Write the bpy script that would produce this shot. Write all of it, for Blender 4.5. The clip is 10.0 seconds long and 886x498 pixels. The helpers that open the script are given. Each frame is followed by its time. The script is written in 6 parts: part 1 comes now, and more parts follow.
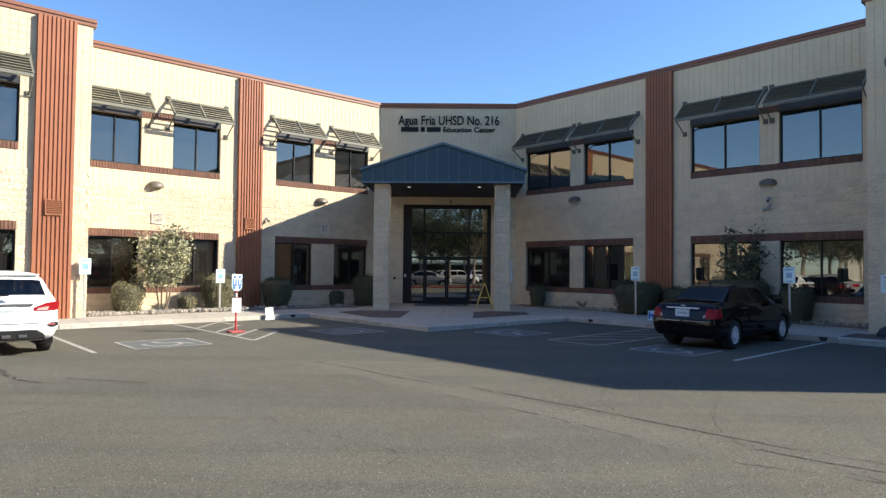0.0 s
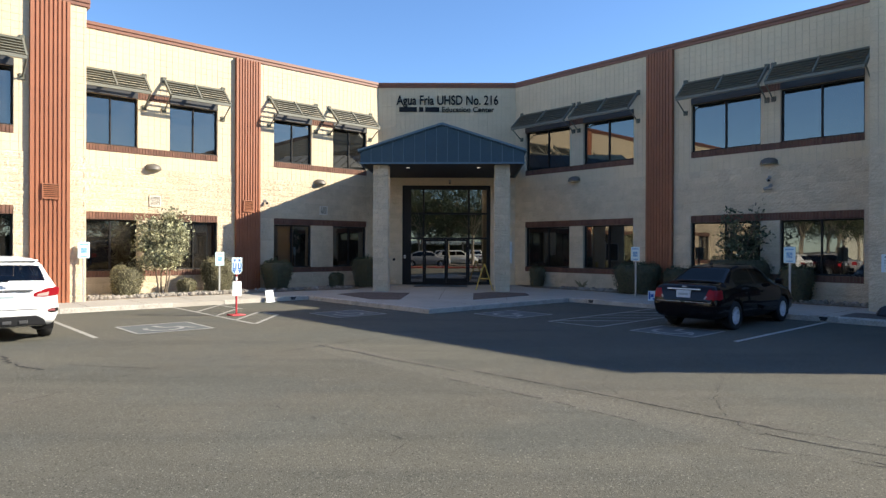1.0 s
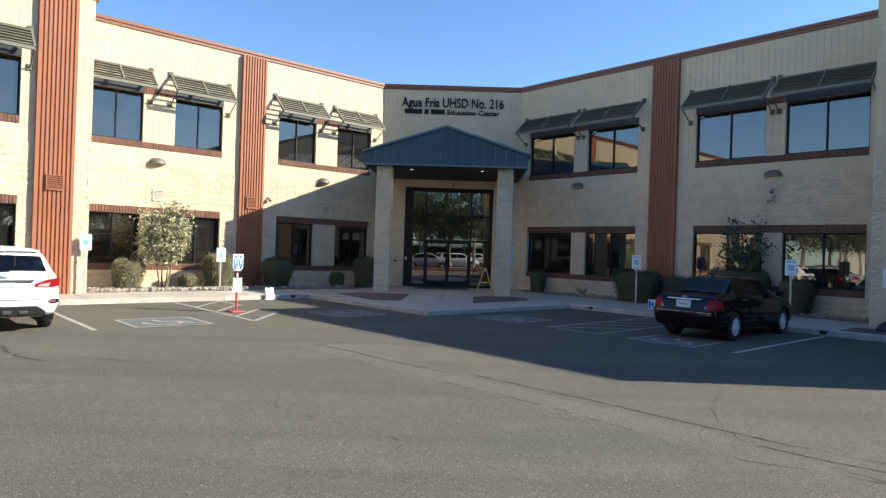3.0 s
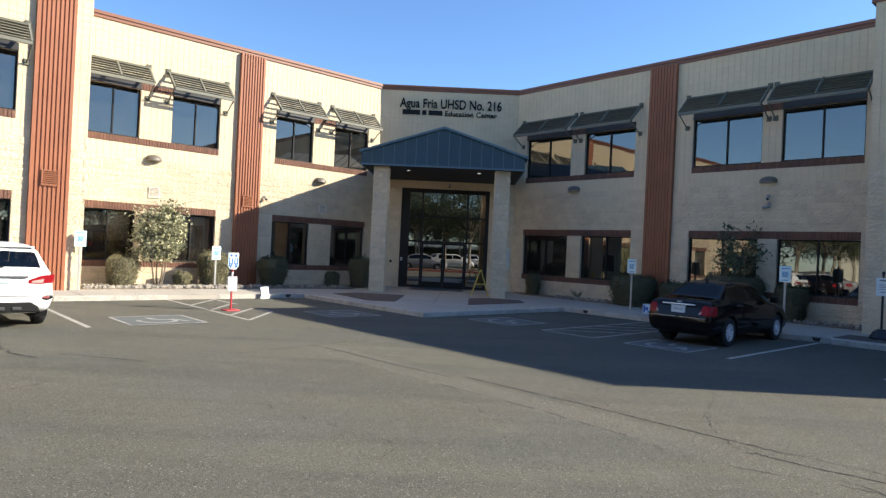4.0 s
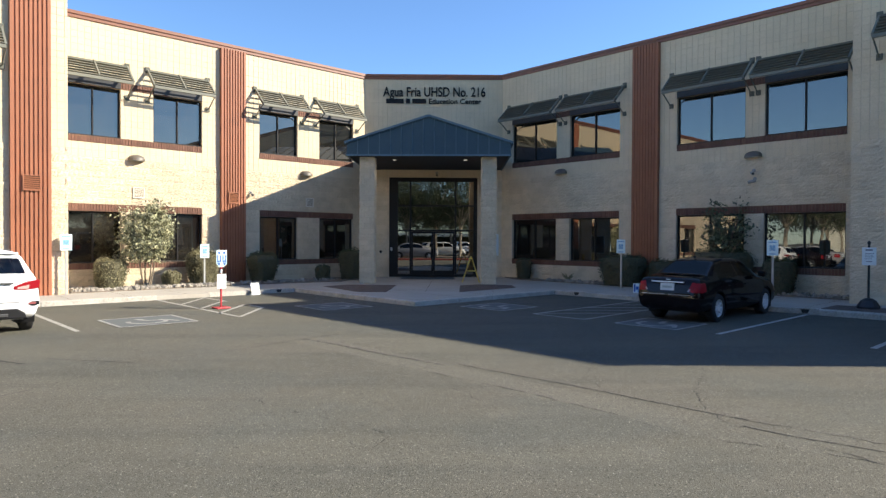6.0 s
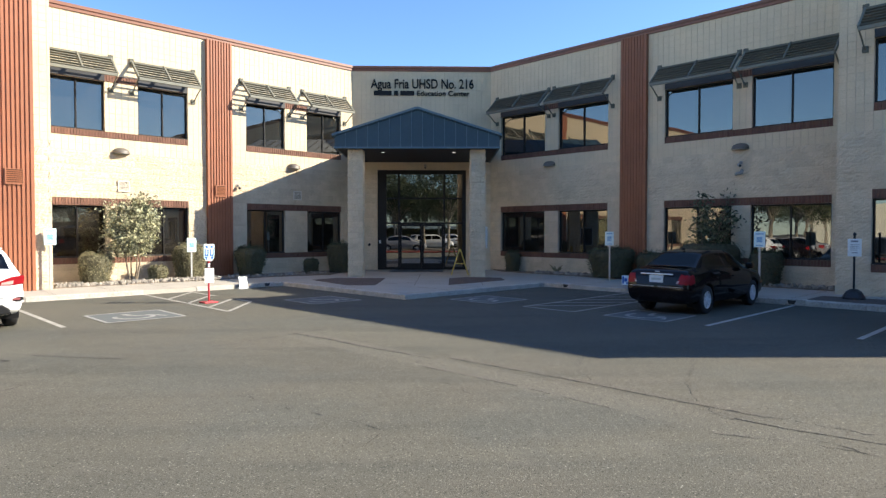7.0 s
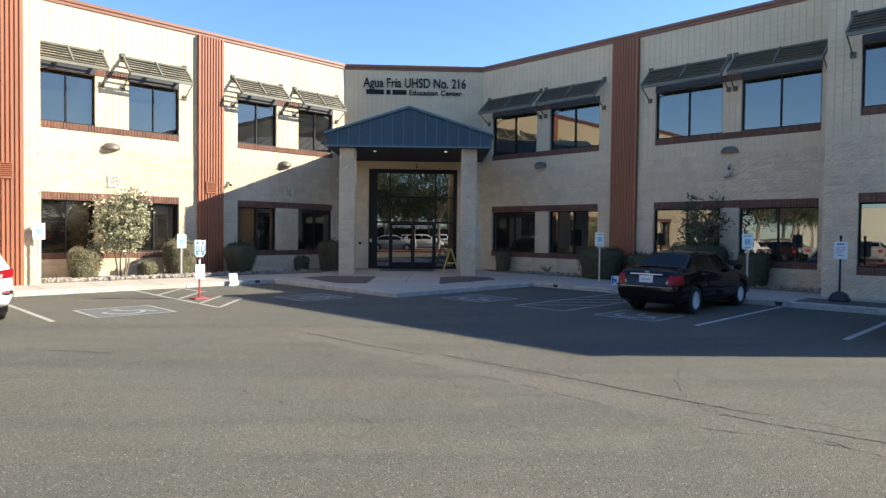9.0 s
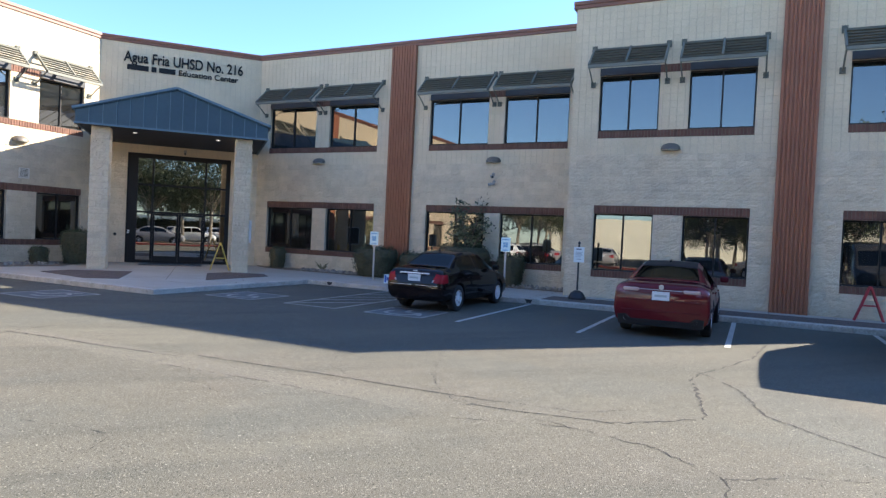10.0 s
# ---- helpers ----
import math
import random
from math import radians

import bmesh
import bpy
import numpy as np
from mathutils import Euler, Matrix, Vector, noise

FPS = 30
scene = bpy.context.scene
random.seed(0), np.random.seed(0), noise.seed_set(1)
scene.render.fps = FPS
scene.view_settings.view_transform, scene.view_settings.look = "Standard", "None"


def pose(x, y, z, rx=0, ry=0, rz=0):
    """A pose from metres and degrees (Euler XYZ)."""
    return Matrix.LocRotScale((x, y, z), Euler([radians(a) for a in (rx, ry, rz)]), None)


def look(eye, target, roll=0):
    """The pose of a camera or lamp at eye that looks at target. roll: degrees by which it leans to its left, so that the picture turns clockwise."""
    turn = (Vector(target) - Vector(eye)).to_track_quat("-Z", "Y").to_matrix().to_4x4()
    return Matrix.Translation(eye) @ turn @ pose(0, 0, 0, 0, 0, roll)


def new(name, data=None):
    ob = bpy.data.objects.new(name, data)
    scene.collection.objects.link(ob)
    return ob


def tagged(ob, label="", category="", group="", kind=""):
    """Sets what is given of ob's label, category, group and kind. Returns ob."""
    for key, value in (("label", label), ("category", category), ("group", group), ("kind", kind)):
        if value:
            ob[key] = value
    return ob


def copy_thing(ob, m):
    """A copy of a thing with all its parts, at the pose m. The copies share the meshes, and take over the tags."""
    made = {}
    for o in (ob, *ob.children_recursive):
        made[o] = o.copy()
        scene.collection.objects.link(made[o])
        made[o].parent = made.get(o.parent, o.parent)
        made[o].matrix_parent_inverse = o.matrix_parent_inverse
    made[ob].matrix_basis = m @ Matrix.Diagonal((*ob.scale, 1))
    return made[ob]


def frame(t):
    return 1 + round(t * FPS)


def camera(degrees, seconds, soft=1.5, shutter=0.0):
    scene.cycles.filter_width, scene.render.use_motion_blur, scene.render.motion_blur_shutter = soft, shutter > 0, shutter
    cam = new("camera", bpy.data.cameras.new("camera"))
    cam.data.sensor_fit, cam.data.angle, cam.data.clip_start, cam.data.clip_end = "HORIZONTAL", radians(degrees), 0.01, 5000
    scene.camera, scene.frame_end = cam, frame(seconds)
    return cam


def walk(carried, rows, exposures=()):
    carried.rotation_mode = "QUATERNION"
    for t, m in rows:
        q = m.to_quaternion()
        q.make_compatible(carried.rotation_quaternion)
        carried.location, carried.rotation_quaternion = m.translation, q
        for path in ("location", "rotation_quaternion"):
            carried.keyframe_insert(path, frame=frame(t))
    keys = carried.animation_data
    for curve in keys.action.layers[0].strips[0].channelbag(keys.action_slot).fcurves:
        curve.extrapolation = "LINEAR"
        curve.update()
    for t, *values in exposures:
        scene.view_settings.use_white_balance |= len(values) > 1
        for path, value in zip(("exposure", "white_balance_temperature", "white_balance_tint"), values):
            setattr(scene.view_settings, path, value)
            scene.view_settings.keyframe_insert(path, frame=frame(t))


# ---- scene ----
cam = camera(68.86, 10.0, soft=1.38)
# seconds, the eye's small sway off its standing place, heading from +X, pitch, lean
PATH = [
    (0.0, -0.007, -0.052, 1.642, 48.16, 1.77, 0.54), (0.1, -0.031, -0.043, 1.664, 48.31, 0.66, 0.38),
    (0.2, -0.027, -0.008, 1.690, 49.00, -0.47, -0.44), (0.3, -0.014, -0.035, 1.726, 50.43, -0.82, -1.46),
    (0.4, 0.034, -0.049, 1.748, 50.52, -1.03, -1.53), (0.5, 0.037, -0.062, 1.730, 50.52, -1.11, -0.88),
    (0.6, 0.055, -0.044, 1.747, 49.02, -0.47, 0.20), (0.7, 0.042, -0.026, 1.711, 48.28, -0.30, 0.54),
    (0.8, 0.026, -0.001, 1.695, 47.91, -0.01, 0.59), (0.9, -0.009, 0.007, 1.692, 47.83, -0.02, 0.29),
    (1.0, -0.015, 0.023, 1.705, 48.00, -0.04, 0.19), (1.2, -0.020, 0.019, 1.738, 49.36, -0.43, 0.20),
    (1.3, -0.010, 0.019, 1.729, 49.76, -0.69, 0.28), (1.5, 0.004, 0.030, 1.742, 49.47, -0.87, 0.30),
    (1.7, -0.009, 0.035, 1.729, 49.36, -0.79, 0.19), (1.8, -0.008, 0.035, 1.713, 49.34, -0.55, 0.25),
    (2.0, -0.005, 0.038, 1.729, 48.78, -0.43, 0.67), (2.2, -0.012, 0.035, 1.741, 48.72, -0.69, 1.19),
    (2.5, -0.023, 0.045, 1.717, 48.48, -0.18, 1.76), (2.7, -0.021, 0.030, 1.707, 48.07, 0.14, 1.72),
    (3.8, -0.029, 0.017, 1.727, 48.46, 0.23, 2.35), (4.0, -0.034, 0.033, 1.732, 47.70, 0.25, 2.70),
    (4.2, -0.035, 0.017, 1.733, 47.69, 0.30, 2.04), (4.5, -0.029, 0.015, 1.736, 47.96, 0.17, 2.50),
    (4.7, -0.034, 0.023, 1.736, 47.93, 0.35, 1.61), (4.8, -0.030, 0.003, 1.723, 48.32, 0.50, 1.14),
    (5.0, -0.014, 0.014, 1.733, 48.12, 0.17, 0.49), (5.2, 0.006, 0.014, 1.737, 48.11, 0.06, 0.50),
    (5.5, 0.026, -0.007, 1.745, 48.11, 0.01, 0.21), (5.7, 0.018, -0.002, 1.731, 47.66, -0.36, 0.24),
    (5.8, 0.024, 0.005, 1.719, 47.18, -0.46, 0.28), (6.0, 0.031, -0.009, 1.732, 46.95, -0.78, 0.25),
    (6.2, 0.050, -0.005, 1.733, 46.38, -1.14, 0.50), (7.3, -0.009, 0.057, 1.756, 45.88, -1.49, -0.08),
    (7.5, -0.054, 0.021, 1.725, 45.93, -1.46, -0.26), (7.7, -0.018, 0.026, 1.717, 45.69, -1.75, -0.51),
    (7.8, -0.010, 0.006, 1.723, 45.40, -1.83, -0.73), (8.0, -0.009, 0.028, 1.730, 44.11, -2.11, -0.75),
    (8.2, -0.027, 0.037, 1.711, 44.04, -1.99, -0.52), (8.5, -0.048, 0.048, 1.720, 43.95, -1.90, 0.20),
    (8.7, -0.045, 0.048, 1.720, 43.93, -1.83, 0.68), (9.0, -0.048, 0.045, 1.708, 44.95, -1.43, 0.65),
    (9.2, -0.014, 0.021, 1.709, 45.04, -1.89, 1.39), (9.3, -0.009, 0.009, 1.709, 44.16, -1.85, 2.32),
    (9.5, 0.041, -0.028, 1.711, 41.08, -1.79, 2.13), (9.6, 0.052, -0.056, 1.705, 38.50, -1.62, 2.40),
    (9.7, 0.051, -0.081, 1.710, 35.82, -1.41, 2.27), (9.8, 0.074, -0.089, 1.733, 33.18, -1.30, 2.01),
    (9.9, 0.075, -0.067, 1.720, 29.62, -1.03, 2.27), (10.0, 0.080, -0.071, 1.703, 25.70, -1.06, 2.70),
]
walk(cam, [(t, pose(x, y, z, 90 + p, -r, h - 90)) for t, x, y, z, h, p, r in PATH], exposures=[(0.0, 1.32, 6500, 11.0), (0.2, 1.25, 6500, 11.0), (1.0, 1.27, 6500, 11.0), (2.0, 1.32, 6500, 11.0), (6.0, 1.33, 6500, 11.0), (7.4, 1.54, 6500, 11.5), (9.0, 1.54, 6500, 11.5), (9.5, 1.66, 6450, 12.5), (9.8, 1.86, 6400, 13.5), (9.9, 1.99, 6400, 14.0), (10.0, 2.16, 6350, 14.5)])

# ---- light ----
SUN_WAY = Vector((-1.0, 0.955, -0.777)).normalized()
world = bpy.data.worlds.new("sky")
scene.world = world
world.use_nodes = True
wn = world.node_tree.nodes
sky = wn.new("ShaderNodeTexSky")
sky.sky_type = "NISHITA"
sky.sun_disc = False
sky.sun_elevation = math.asin(-SUN_WAY.z)
sky.sun_rotation = math.atan2(-SUN_WAY.x, -SUN_WAY.y)
sky.air_density, sky.dust_density, sky.ozone_density = 1.0, 0.2, 1.6
wn["Background"].inputs["Strength"].default_value = 0.079
hue = wn.new("ShaderNodeMix")
hue.data_type, hue.blend_type = "RGBA", "MULTIPLY"
hue.inputs[0].default_value = 1.0
hue.inputs[7].default_value = (0.73, 0.965, 1.245, 1)
world.node_tree.links.new(sky.outputs[0], hue.inputs[6])
world.node_tree.links.new(hue.outputs[2], wn["Background"].inputs["Color"])
sun = new("sun", bpy.data.lights.new("sun", "SUN"))
sun.data.energy, sun.data.angle, sun.data.color = 4.65, radians(0.53), (1.0, 0.93, 0.775)
sun.matrix_world = look((30, -30, 30), Vector((30, -30, 30)) + SUN_WAY)


# ---- materials ----
def material(name, color, rough=0.8, metal=0.0, vary=0.12, scale=6.0, fine=60.0, bump=0.0, bump_scale=80.0, island=0.0, tint=None, spec=0.5, coat=0.0, rand=0.0, flat=1.0):
    """A surface with two scales of variation, optional relief and piece-by-piece change."""
    m = bpy.data.materials.new(name)
    m.use_nodes = True
    nt = m.node_tree
    b = nt.nodes["Principled BSDF"]
    b.inputs["Roughness"].default_value = rough
    b.inputs["Metallic"].default_value = metal
    b.inputs["Specular IOR Level"].default_value = spec
    b.inputs["Coat Weight"].default_value = coat
    b.inputs["Coat Roughness"].default_value = 0.04
    tc = nt.nodes.new("ShaderNodeTexCoord")
    geo = nt.nodes.new("ShaderNodeNewGeometry")
    n1 = nt.nodes.new("ShaderNodeTexNoise")
    n1.inputs["Scale"].default_value, n1.inputs["Detail"].default_value = scale, 6
    n2 = nt.nodes.new("ShaderNodeTexNoise")
    n2.inputs["Scale"].default_value, n2.inputs["Detail"].default_value = fine, 3
    for n in (n1, n2):
        nt.links.new(geo.outputs["Position"], n.inputs["Vector"])
    add = nt.nodes.new("ShaderNodeMath")
    nt.links.new(n1.outputs[0], add.inputs[0])
    nt.links.new(n2.outputs[0], add.inputs[1])
    last = add.outputs[0]
    off = 1.0
    if island:
        k = nt.nodes.new("ShaderNodeMath")
        k.operation = "MULTIPLY_ADD"
        nt.links.new(geo.outputs["Random Per Island"], k.inputs[0])
        k.inputs[1].default_value = island
        nt.links.new(last, k.inputs[2])
        last, off = k.outputs[0], off + island / 2
    if rand:
        info = nt.nodes.new("ShaderNodeObjectInfo")
        k = nt.nodes.new("ShaderNodeMath")
        k.operation = "MULTIPLY_ADD"
        nt.links.new(info.outputs["Random"], k.inputs[0])
        k.inputs[1].default_value = rand
        nt.links.new(last, k.inputs[2])
        last, off = k.outputs[0], off + rand / 2
    ramp = nt.nodes.new("ShaderNodeMapRange")
    ramp.inputs["From Min"].default_value, ramp.inputs["From Max"].default_value = off - 0.5, off + 0.5
    nt.links.new(last, ramp.inputs["Value"])
    mix = nt.nodes.new("ShaderNodeMix")
    mix.data_type = "RGBA"
    c = Vector(color)
    d = Vector(tint) if tint else c * (1 - 2 * vary)
    mix.inputs[6].default_value = (*d, 1)
    mix.inputs[7].default_value = (*[min(1.0, x) for x in (c * (1 + vary))], 1)
    nt.links.new(ramp.outputs[0], mix.inputs[0])
    nt.links.new(mix.outputs[2], b.inputs["Base Color"])
    if bump:
        n3 = nt.nodes.new("ShaderNodeTexNoise")
        n3.inputs["Scale"].default_value, n3.inputs["Detail"].default_value = bump_scale, 5
        squash = nt.nodes.new("ShaderNodeMapping")
        squash.inputs["Scale"].default_value = (1 / flat, 1 / flat, flat)
        nt.links.new(geo.outputs["Position"], squash.inputs["Vector"])
        nt.links.new(squash.outputs[0], n3.inputs["Vector"])
        bp = nt.nodes.new("ShaderNodeBump")
        bp.inputs["Strength"].default_value, bp.inputs["Distance"].default_value = bump, 0.02
        nt.links.new(n3.outputs[0], bp.inputs["Height"])
        nt.links.new(bp.outputs[0], b.inputs["Normal"])
    return m


def glass_material(name, shine, tint, rough=0.002, dust=0.0):
    """Tinted pane: mirror, see-through tint and a thin film of dust in cloudy patches."""
    m = bpy.data.materials.new(name)
    m.use_nodes = True
    nt = m.node_tree
    nt.nodes.remove(nt.nodes["Principled BSDF"])
    gl = nt.nodes.new("ShaderNodeBsdfGlossy")
    gl.inputs["Roughness"].default_value = rough
    gl.inputs["Color"].default_value = (1.0, 0.97, 0.9, 1)
    tr = nt.nodes.new("ShaderNodeBsdfTransparent")
    tr.inputs["Color"].default_value = (*tint, 1)
    mx = nt.nodes.new("ShaderNodeMixShader")
    mx.inputs[0].default_value = shine
    tc = nt.nodes.new("ShaderNodeNewGeometry")
    nz = nt.nodes.new("ShaderNodeTexNoise")
    nz.inputs["Scale"].default_value = 0.9
    bp = nt.nodes.new("ShaderNodeBump")
    bp.inputs["Strength"].default_value, bp.inputs["Distance"].default_value = 0.05, 0.02
    nt.links.new(tc.outputs["Position"], nz.inputs["Vector"])
    nt.links.new(nz.outputs[0], bp.inputs["Height"])
    nt.links.new(bp.outputs[0], gl.inputs["Normal"])
    nt.links.new(tr.outputs[0], mx.inputs[1])
    nt.links.new(gl.outputs[0], mx.inputs[2])
    last = mx.outputs[0]
    if dust:
        film = nt.nodes.new("ShaderNodeBsdfDiffuse")
        film.inputs["Color"].default_value = (0.62, 0.58, 0.52, 1)
        cloud = nt.nodes.new("ShaderNodeTexNoise")
        cloud.inputs["Scale"].default_value, cloud.inputs["Detail"].default_value = 2.3, 5
        nt.links.new(tc.outputs["Position"], cloud.inputs["Vector"])
        amount = nt.nodes.new("ShaderNodeMapRange")
        amount.inputs["From Min"].default_value, amount.inputs["From Max"].default_value = 0.3, 0.7
        amount.inputs["To Min"].default_value, amount.inputs["To Max"].default_value = dust * 0.5, dust * 1.5
        nt.links.new(cloud.outputs[0], amount.inputs["Value"])
        over = nt.nodes.new("ShaderNodeMixShader")
        nt.links.new(amount.outputs[0], over.inputs[0])
        nt.links.new(last, over.inputs[1])
        nt.links.new(film.outputs[0], over.inputs[2])
        last = over.outputs[0]
    nt.links.new(last, nt.nodes["Material Output"].inputs[0])
    return m


M_BLOCK = material("smooth concrete block", (0.655, 0.532, 0.362), 0.9, vary=0.09, scale=1.2, fine=25, bump=0.2, bump_scale=90, island=0.14, rand=0.14)
M_SPLIT = material("split-face concrete block", (0.625, 0.508, 0.356), 0.95, vary=0.13, scale=2.6, fine=34, bump=1.0, bump_scale=17, island=0.30, rand=0.30, flat=1.7)
M_MORTAR = material("mortar", (0.56, 0.455, 0.33), 0.95, vary=0.12, scale=3, fine=50)
M_BRICK = material("red clay brick", (0.175, 0.084, 0.056), 0.85, vary=0.22, scale=8, fine=60, bump=0.3, island=0.4)
M_BRICKBED = material("brick mortar", (0.20, 0.135, 0.09), 0.95, vary=0.15)
M_RUST = material("rust-red painted ribbed metal", (0.312, 0.115, 0.056), 0.55, vary=0.12, scale=1.5, fine=30, spec=0.4)
M_COPING = material("brown-red painted coping metal", (0.205, 0.078, 0.042), 0.5, vary=0.1, scale=1.0)
M_FRAME = material("dark bronze anodised aluminium", (0.013, 0.011, 0.010), 0.5, metal=0.1, vary=0.15, spec=0.3)
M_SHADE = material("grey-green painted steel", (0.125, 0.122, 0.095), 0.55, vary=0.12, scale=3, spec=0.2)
M_RAIL = material("pale grey-green painted steel rail", (0.17, 0.166, 0.132), 0.5, vary=0.12, scale=3, spec=0.3)
M_BLUE = material("blue standing-seam roof metal", (0.042, 0.078, 0.098), 0.5, vary=0.12, scale=0.8, fine=12, spec=0.4)
M_SOFFIT = material("dark soffit panel", (0.035, 0.037, 0.042), 0.8)
def asphalt_material():
    """Worn asphalt: fine grain, pale aggregate specks, broad soft stains and faint long drag marks."""
    m = material("worn asphalt", (0.1215, 0.114, 0.0905), 0.95, vary=0.14, scale=0.5, fine=70, bump=0.35, bump_scale=90, spec=0.1)
    nt = m.node_tree
    b = nt.nodes["Principled BSDF"]
    base = b.inputs["Base Color"].links[0].from_socket
    geo = nt.nodes.new("ShaderNodeNewGeometry")

    def layer(scale, lo, hi, colour, amount, stretch=(1, 1, 1), turn=0.0, detail=2):
        mp = nt.nodes.new("ShaderNodeMapping")
        mp.vector_type = "TEXTURE"
        mp.inputs["Scale"].default_value = stretch
        mp.inputs["Rotation"].default_value = (0, 0, turn)
        nt.links.new(geo.outputs["Position"], mp.inputs["Vector"])
        n = nt.nodes.new("ShaderNodeTexNoise")
        n.inputs["Scale"].default_value, n.inputs["Detail"].default_value = scale, detail
        nt.links.new(mp.outputs[0], n.inputs["Vector"])
        r = nt.nodes.new("ShaderNodeMapRange")
        r.inputs["From Min"].default_value, r.inputs["From Max"].default_value, r.inputs["To Max"].default_value = lo, hi, amount
        nt.links.new(n.outputs[0], r.inputs["Value"])
        x = nt.nodes.new("ShaderNodeMix")
        x.data_type = "RGBA"
        nt.links.new(r.outputs[0], x.inputs[0])
        x.inputs[7].default_value = (*colour, 1)
        return x

    def specks(scale, size, share, colour, amount):
        """Separate pale stones showing at the surface."""
        v = nt.nodes.new("ShaderNodeTexVoronoi")
        v.inputs["Scale"].default_value = scale
        nt.links.new(geo.outputs["Position"], v.inputs["Vector"])
        near = nt.nodes.new("ShaderNodeMapRange")
        near.inputs["From Min"].default_value, near.inputs["From Max"].default_value, near.inputs["To Min"].default_value, near.inputs["To Max"].default_value = size * 0.6, size, amount, 0.0
        nt.links.new(v.outputs["Distance"], near.inputs["Value"])
        pick = nt.nodes.new("ShaderNodeMath")
        pick.operation = "LESS_THAN"
        pick.inputs[1].default_value = share
        split = nt.nodes.new("ShaderNodeSeparateColor")
        nt.links.new(v.outputs["Color"], split.inputs[0])
        nt.links.new(split.outputs[0], pick.inputs[0])
        both = nt.nodes.new("ShaderNodeMath")
        both.operation = "MULTIPLY"
        nt.links.new(near.outputs[0], both.inputs[0])
        nt.links.new(pick.outputs[0], both.inputs[1])
        x = nt.nodes.new("ShaderNodeMix")
        x.data_type = "RGBA"
        nt.links.new(both.outputs[0], x.inputs[0])
        x.inputs[7].default_value = (*colour, 1)
        return x

    last = base
    drive = -0.735            # the way that cars roll across the lot
    for x in (layer(0.33, 0.42, 0.62, (0.121, 0.107, 0.086), 0.5, detail=4),
              layer(0.42, 0.50, 0.60, (0.098, 0.101, 0.089), 0.5, detail=5),
              layer(0.8, 0.46, 0.66, (0.074, 0.076, 0.065), 0.5, (7, 1, 1), drive, 5),
              layer(3.2, 0.50, 0.70, (0.066, 0.067, 0.058), 0.25, (9, 1, 1), drive, 5),
              layer(2.4, 0.56, 0.74, (0.145, 0.134, 0.112), 0.4, detail=6)):
        nt.links.new(last, x.inputs[6])
        last = x.outputs[2]
    # a smooth pale strip of newer paving beside the long seam
    place = nt.nodes.new("ShaderNodeSeparateXYZ")
    nt.links.new(geo.outputs["Position"], place.inputs[0])
    wob = nt.nodes.new("ShaderNodeTexNoise")
    wob.inputs["Scale"].default_value = 1.1
    nt.links.new(geo.outputs["Position"], wob.inputs["Vector"])
    across = nt.nodes.new("ShaderNodeMath")
    across.operation = "MULTIPLY_ADD"
    across.inputs[1].default_value = 0.16
    nt.links.new(wob.outputs[0], across.inputs[0])
    nt.links.new(place.outputs[0], across.inputs[2])
    mask = None
    for source, lo, hi in ((across.outputs[0], 5.66, 5.80), (across.outputs[0], 6.36, 6.24), (place.outputs[1], 1.6, 3.6), (place.outputs[1], 10.6, 9.6)):
        r = nt.nodes.new("ShaderNodeMapRange")
        r.inputs["From Min"].default_value, r.inputs["From Max"].default_value = lo, hi
        nt.links.new(source, r.inputs["Value"])
        if mask is None:
            mask = r.outputs[0]
        else:
            k = nt.nodes.new("ShaderNodeMath")
            k.operation = "MULTIPLY"
            nt.links.new(mask, k.inputs[0])
            nt.links.new(r.outputs[0], k.inputs[1])
            mask = k.outputs[0]
    k = nt.nodes.new("ShaderNodeMath")
    k.operation = "MULTIPLY"
    k.inputs[1].default_value = 0.55
    nt.links.new(mask, k.inputs[0])
    strip = nt.nodes.new("ShaderNodeMix")
    strip.data_type = "RGBA"
    strip.inputs[7].default_value = (0.140, 0.129, 0.105, 1)
    nt.links.new(k.outputs[0], strip.inputs[0])
    nt.links.new(last, strip.inputs[6])
    last = strip.outputs[2]
    for x in (specks(30, 0.24, 0.035, (0.46, 0.43, 0.36), 0.7), specks(55, 0.44, 0.2, (0.29, 0.262, 0.215), 0.6), specks(48, 0.5, 0.2, (0.04, 0.04, 0.035), 0.75), layer(90, 0.57, 0.70, (0.24, 0.225, 0.185), 0.75), layer(48, 0.57, 0.70, (0.045, 0.042, 0.036), 0.5)):
        nt.links.new(last, x.inputs[6])
        last = x.outputs[2]
    nt.links.new(last, b.inputs["Base Color"])
    return m


M_ASPHALT = asphalt_material()
M_CONCRETE = material("sidewalk concrete", (0.40, 0.364, 0.31), 0.9, vary=0.12, scale=0.8, fine=30, bump=0.1)
M_KERB = material("kerb concrete", (0.495, 0.455, 0.392), 0.9, vary=0.27, scale=3.2, fine=26, bump=0.6, bump_scale=30)
M_DIRT = material("planting bed gravel", (0.22, 0.175, 0.135), 0.95, vary=0.3, scale=6, fine=40, bump=0.8, bump_scale=40)
M_MULCH = material("dark granite mulch", (0.13, 0.095, 0.08), 0.95, vary=0.3, scale=6, fine=50, bump=0.8, bump_scale=60)
M_GLASS = glass_material("tinted window glass", 0.155, (0.15, 0.147, 0.14), dust=0.016)
M_DOORGLASS = glass_material("tinted entrance glass", 0.30, (0.06, 0.06, 0.06), 0.004, 0.004)
M_ROOM = material("dim interior paint", (0.22, 0.195, 0.165), 0.9)
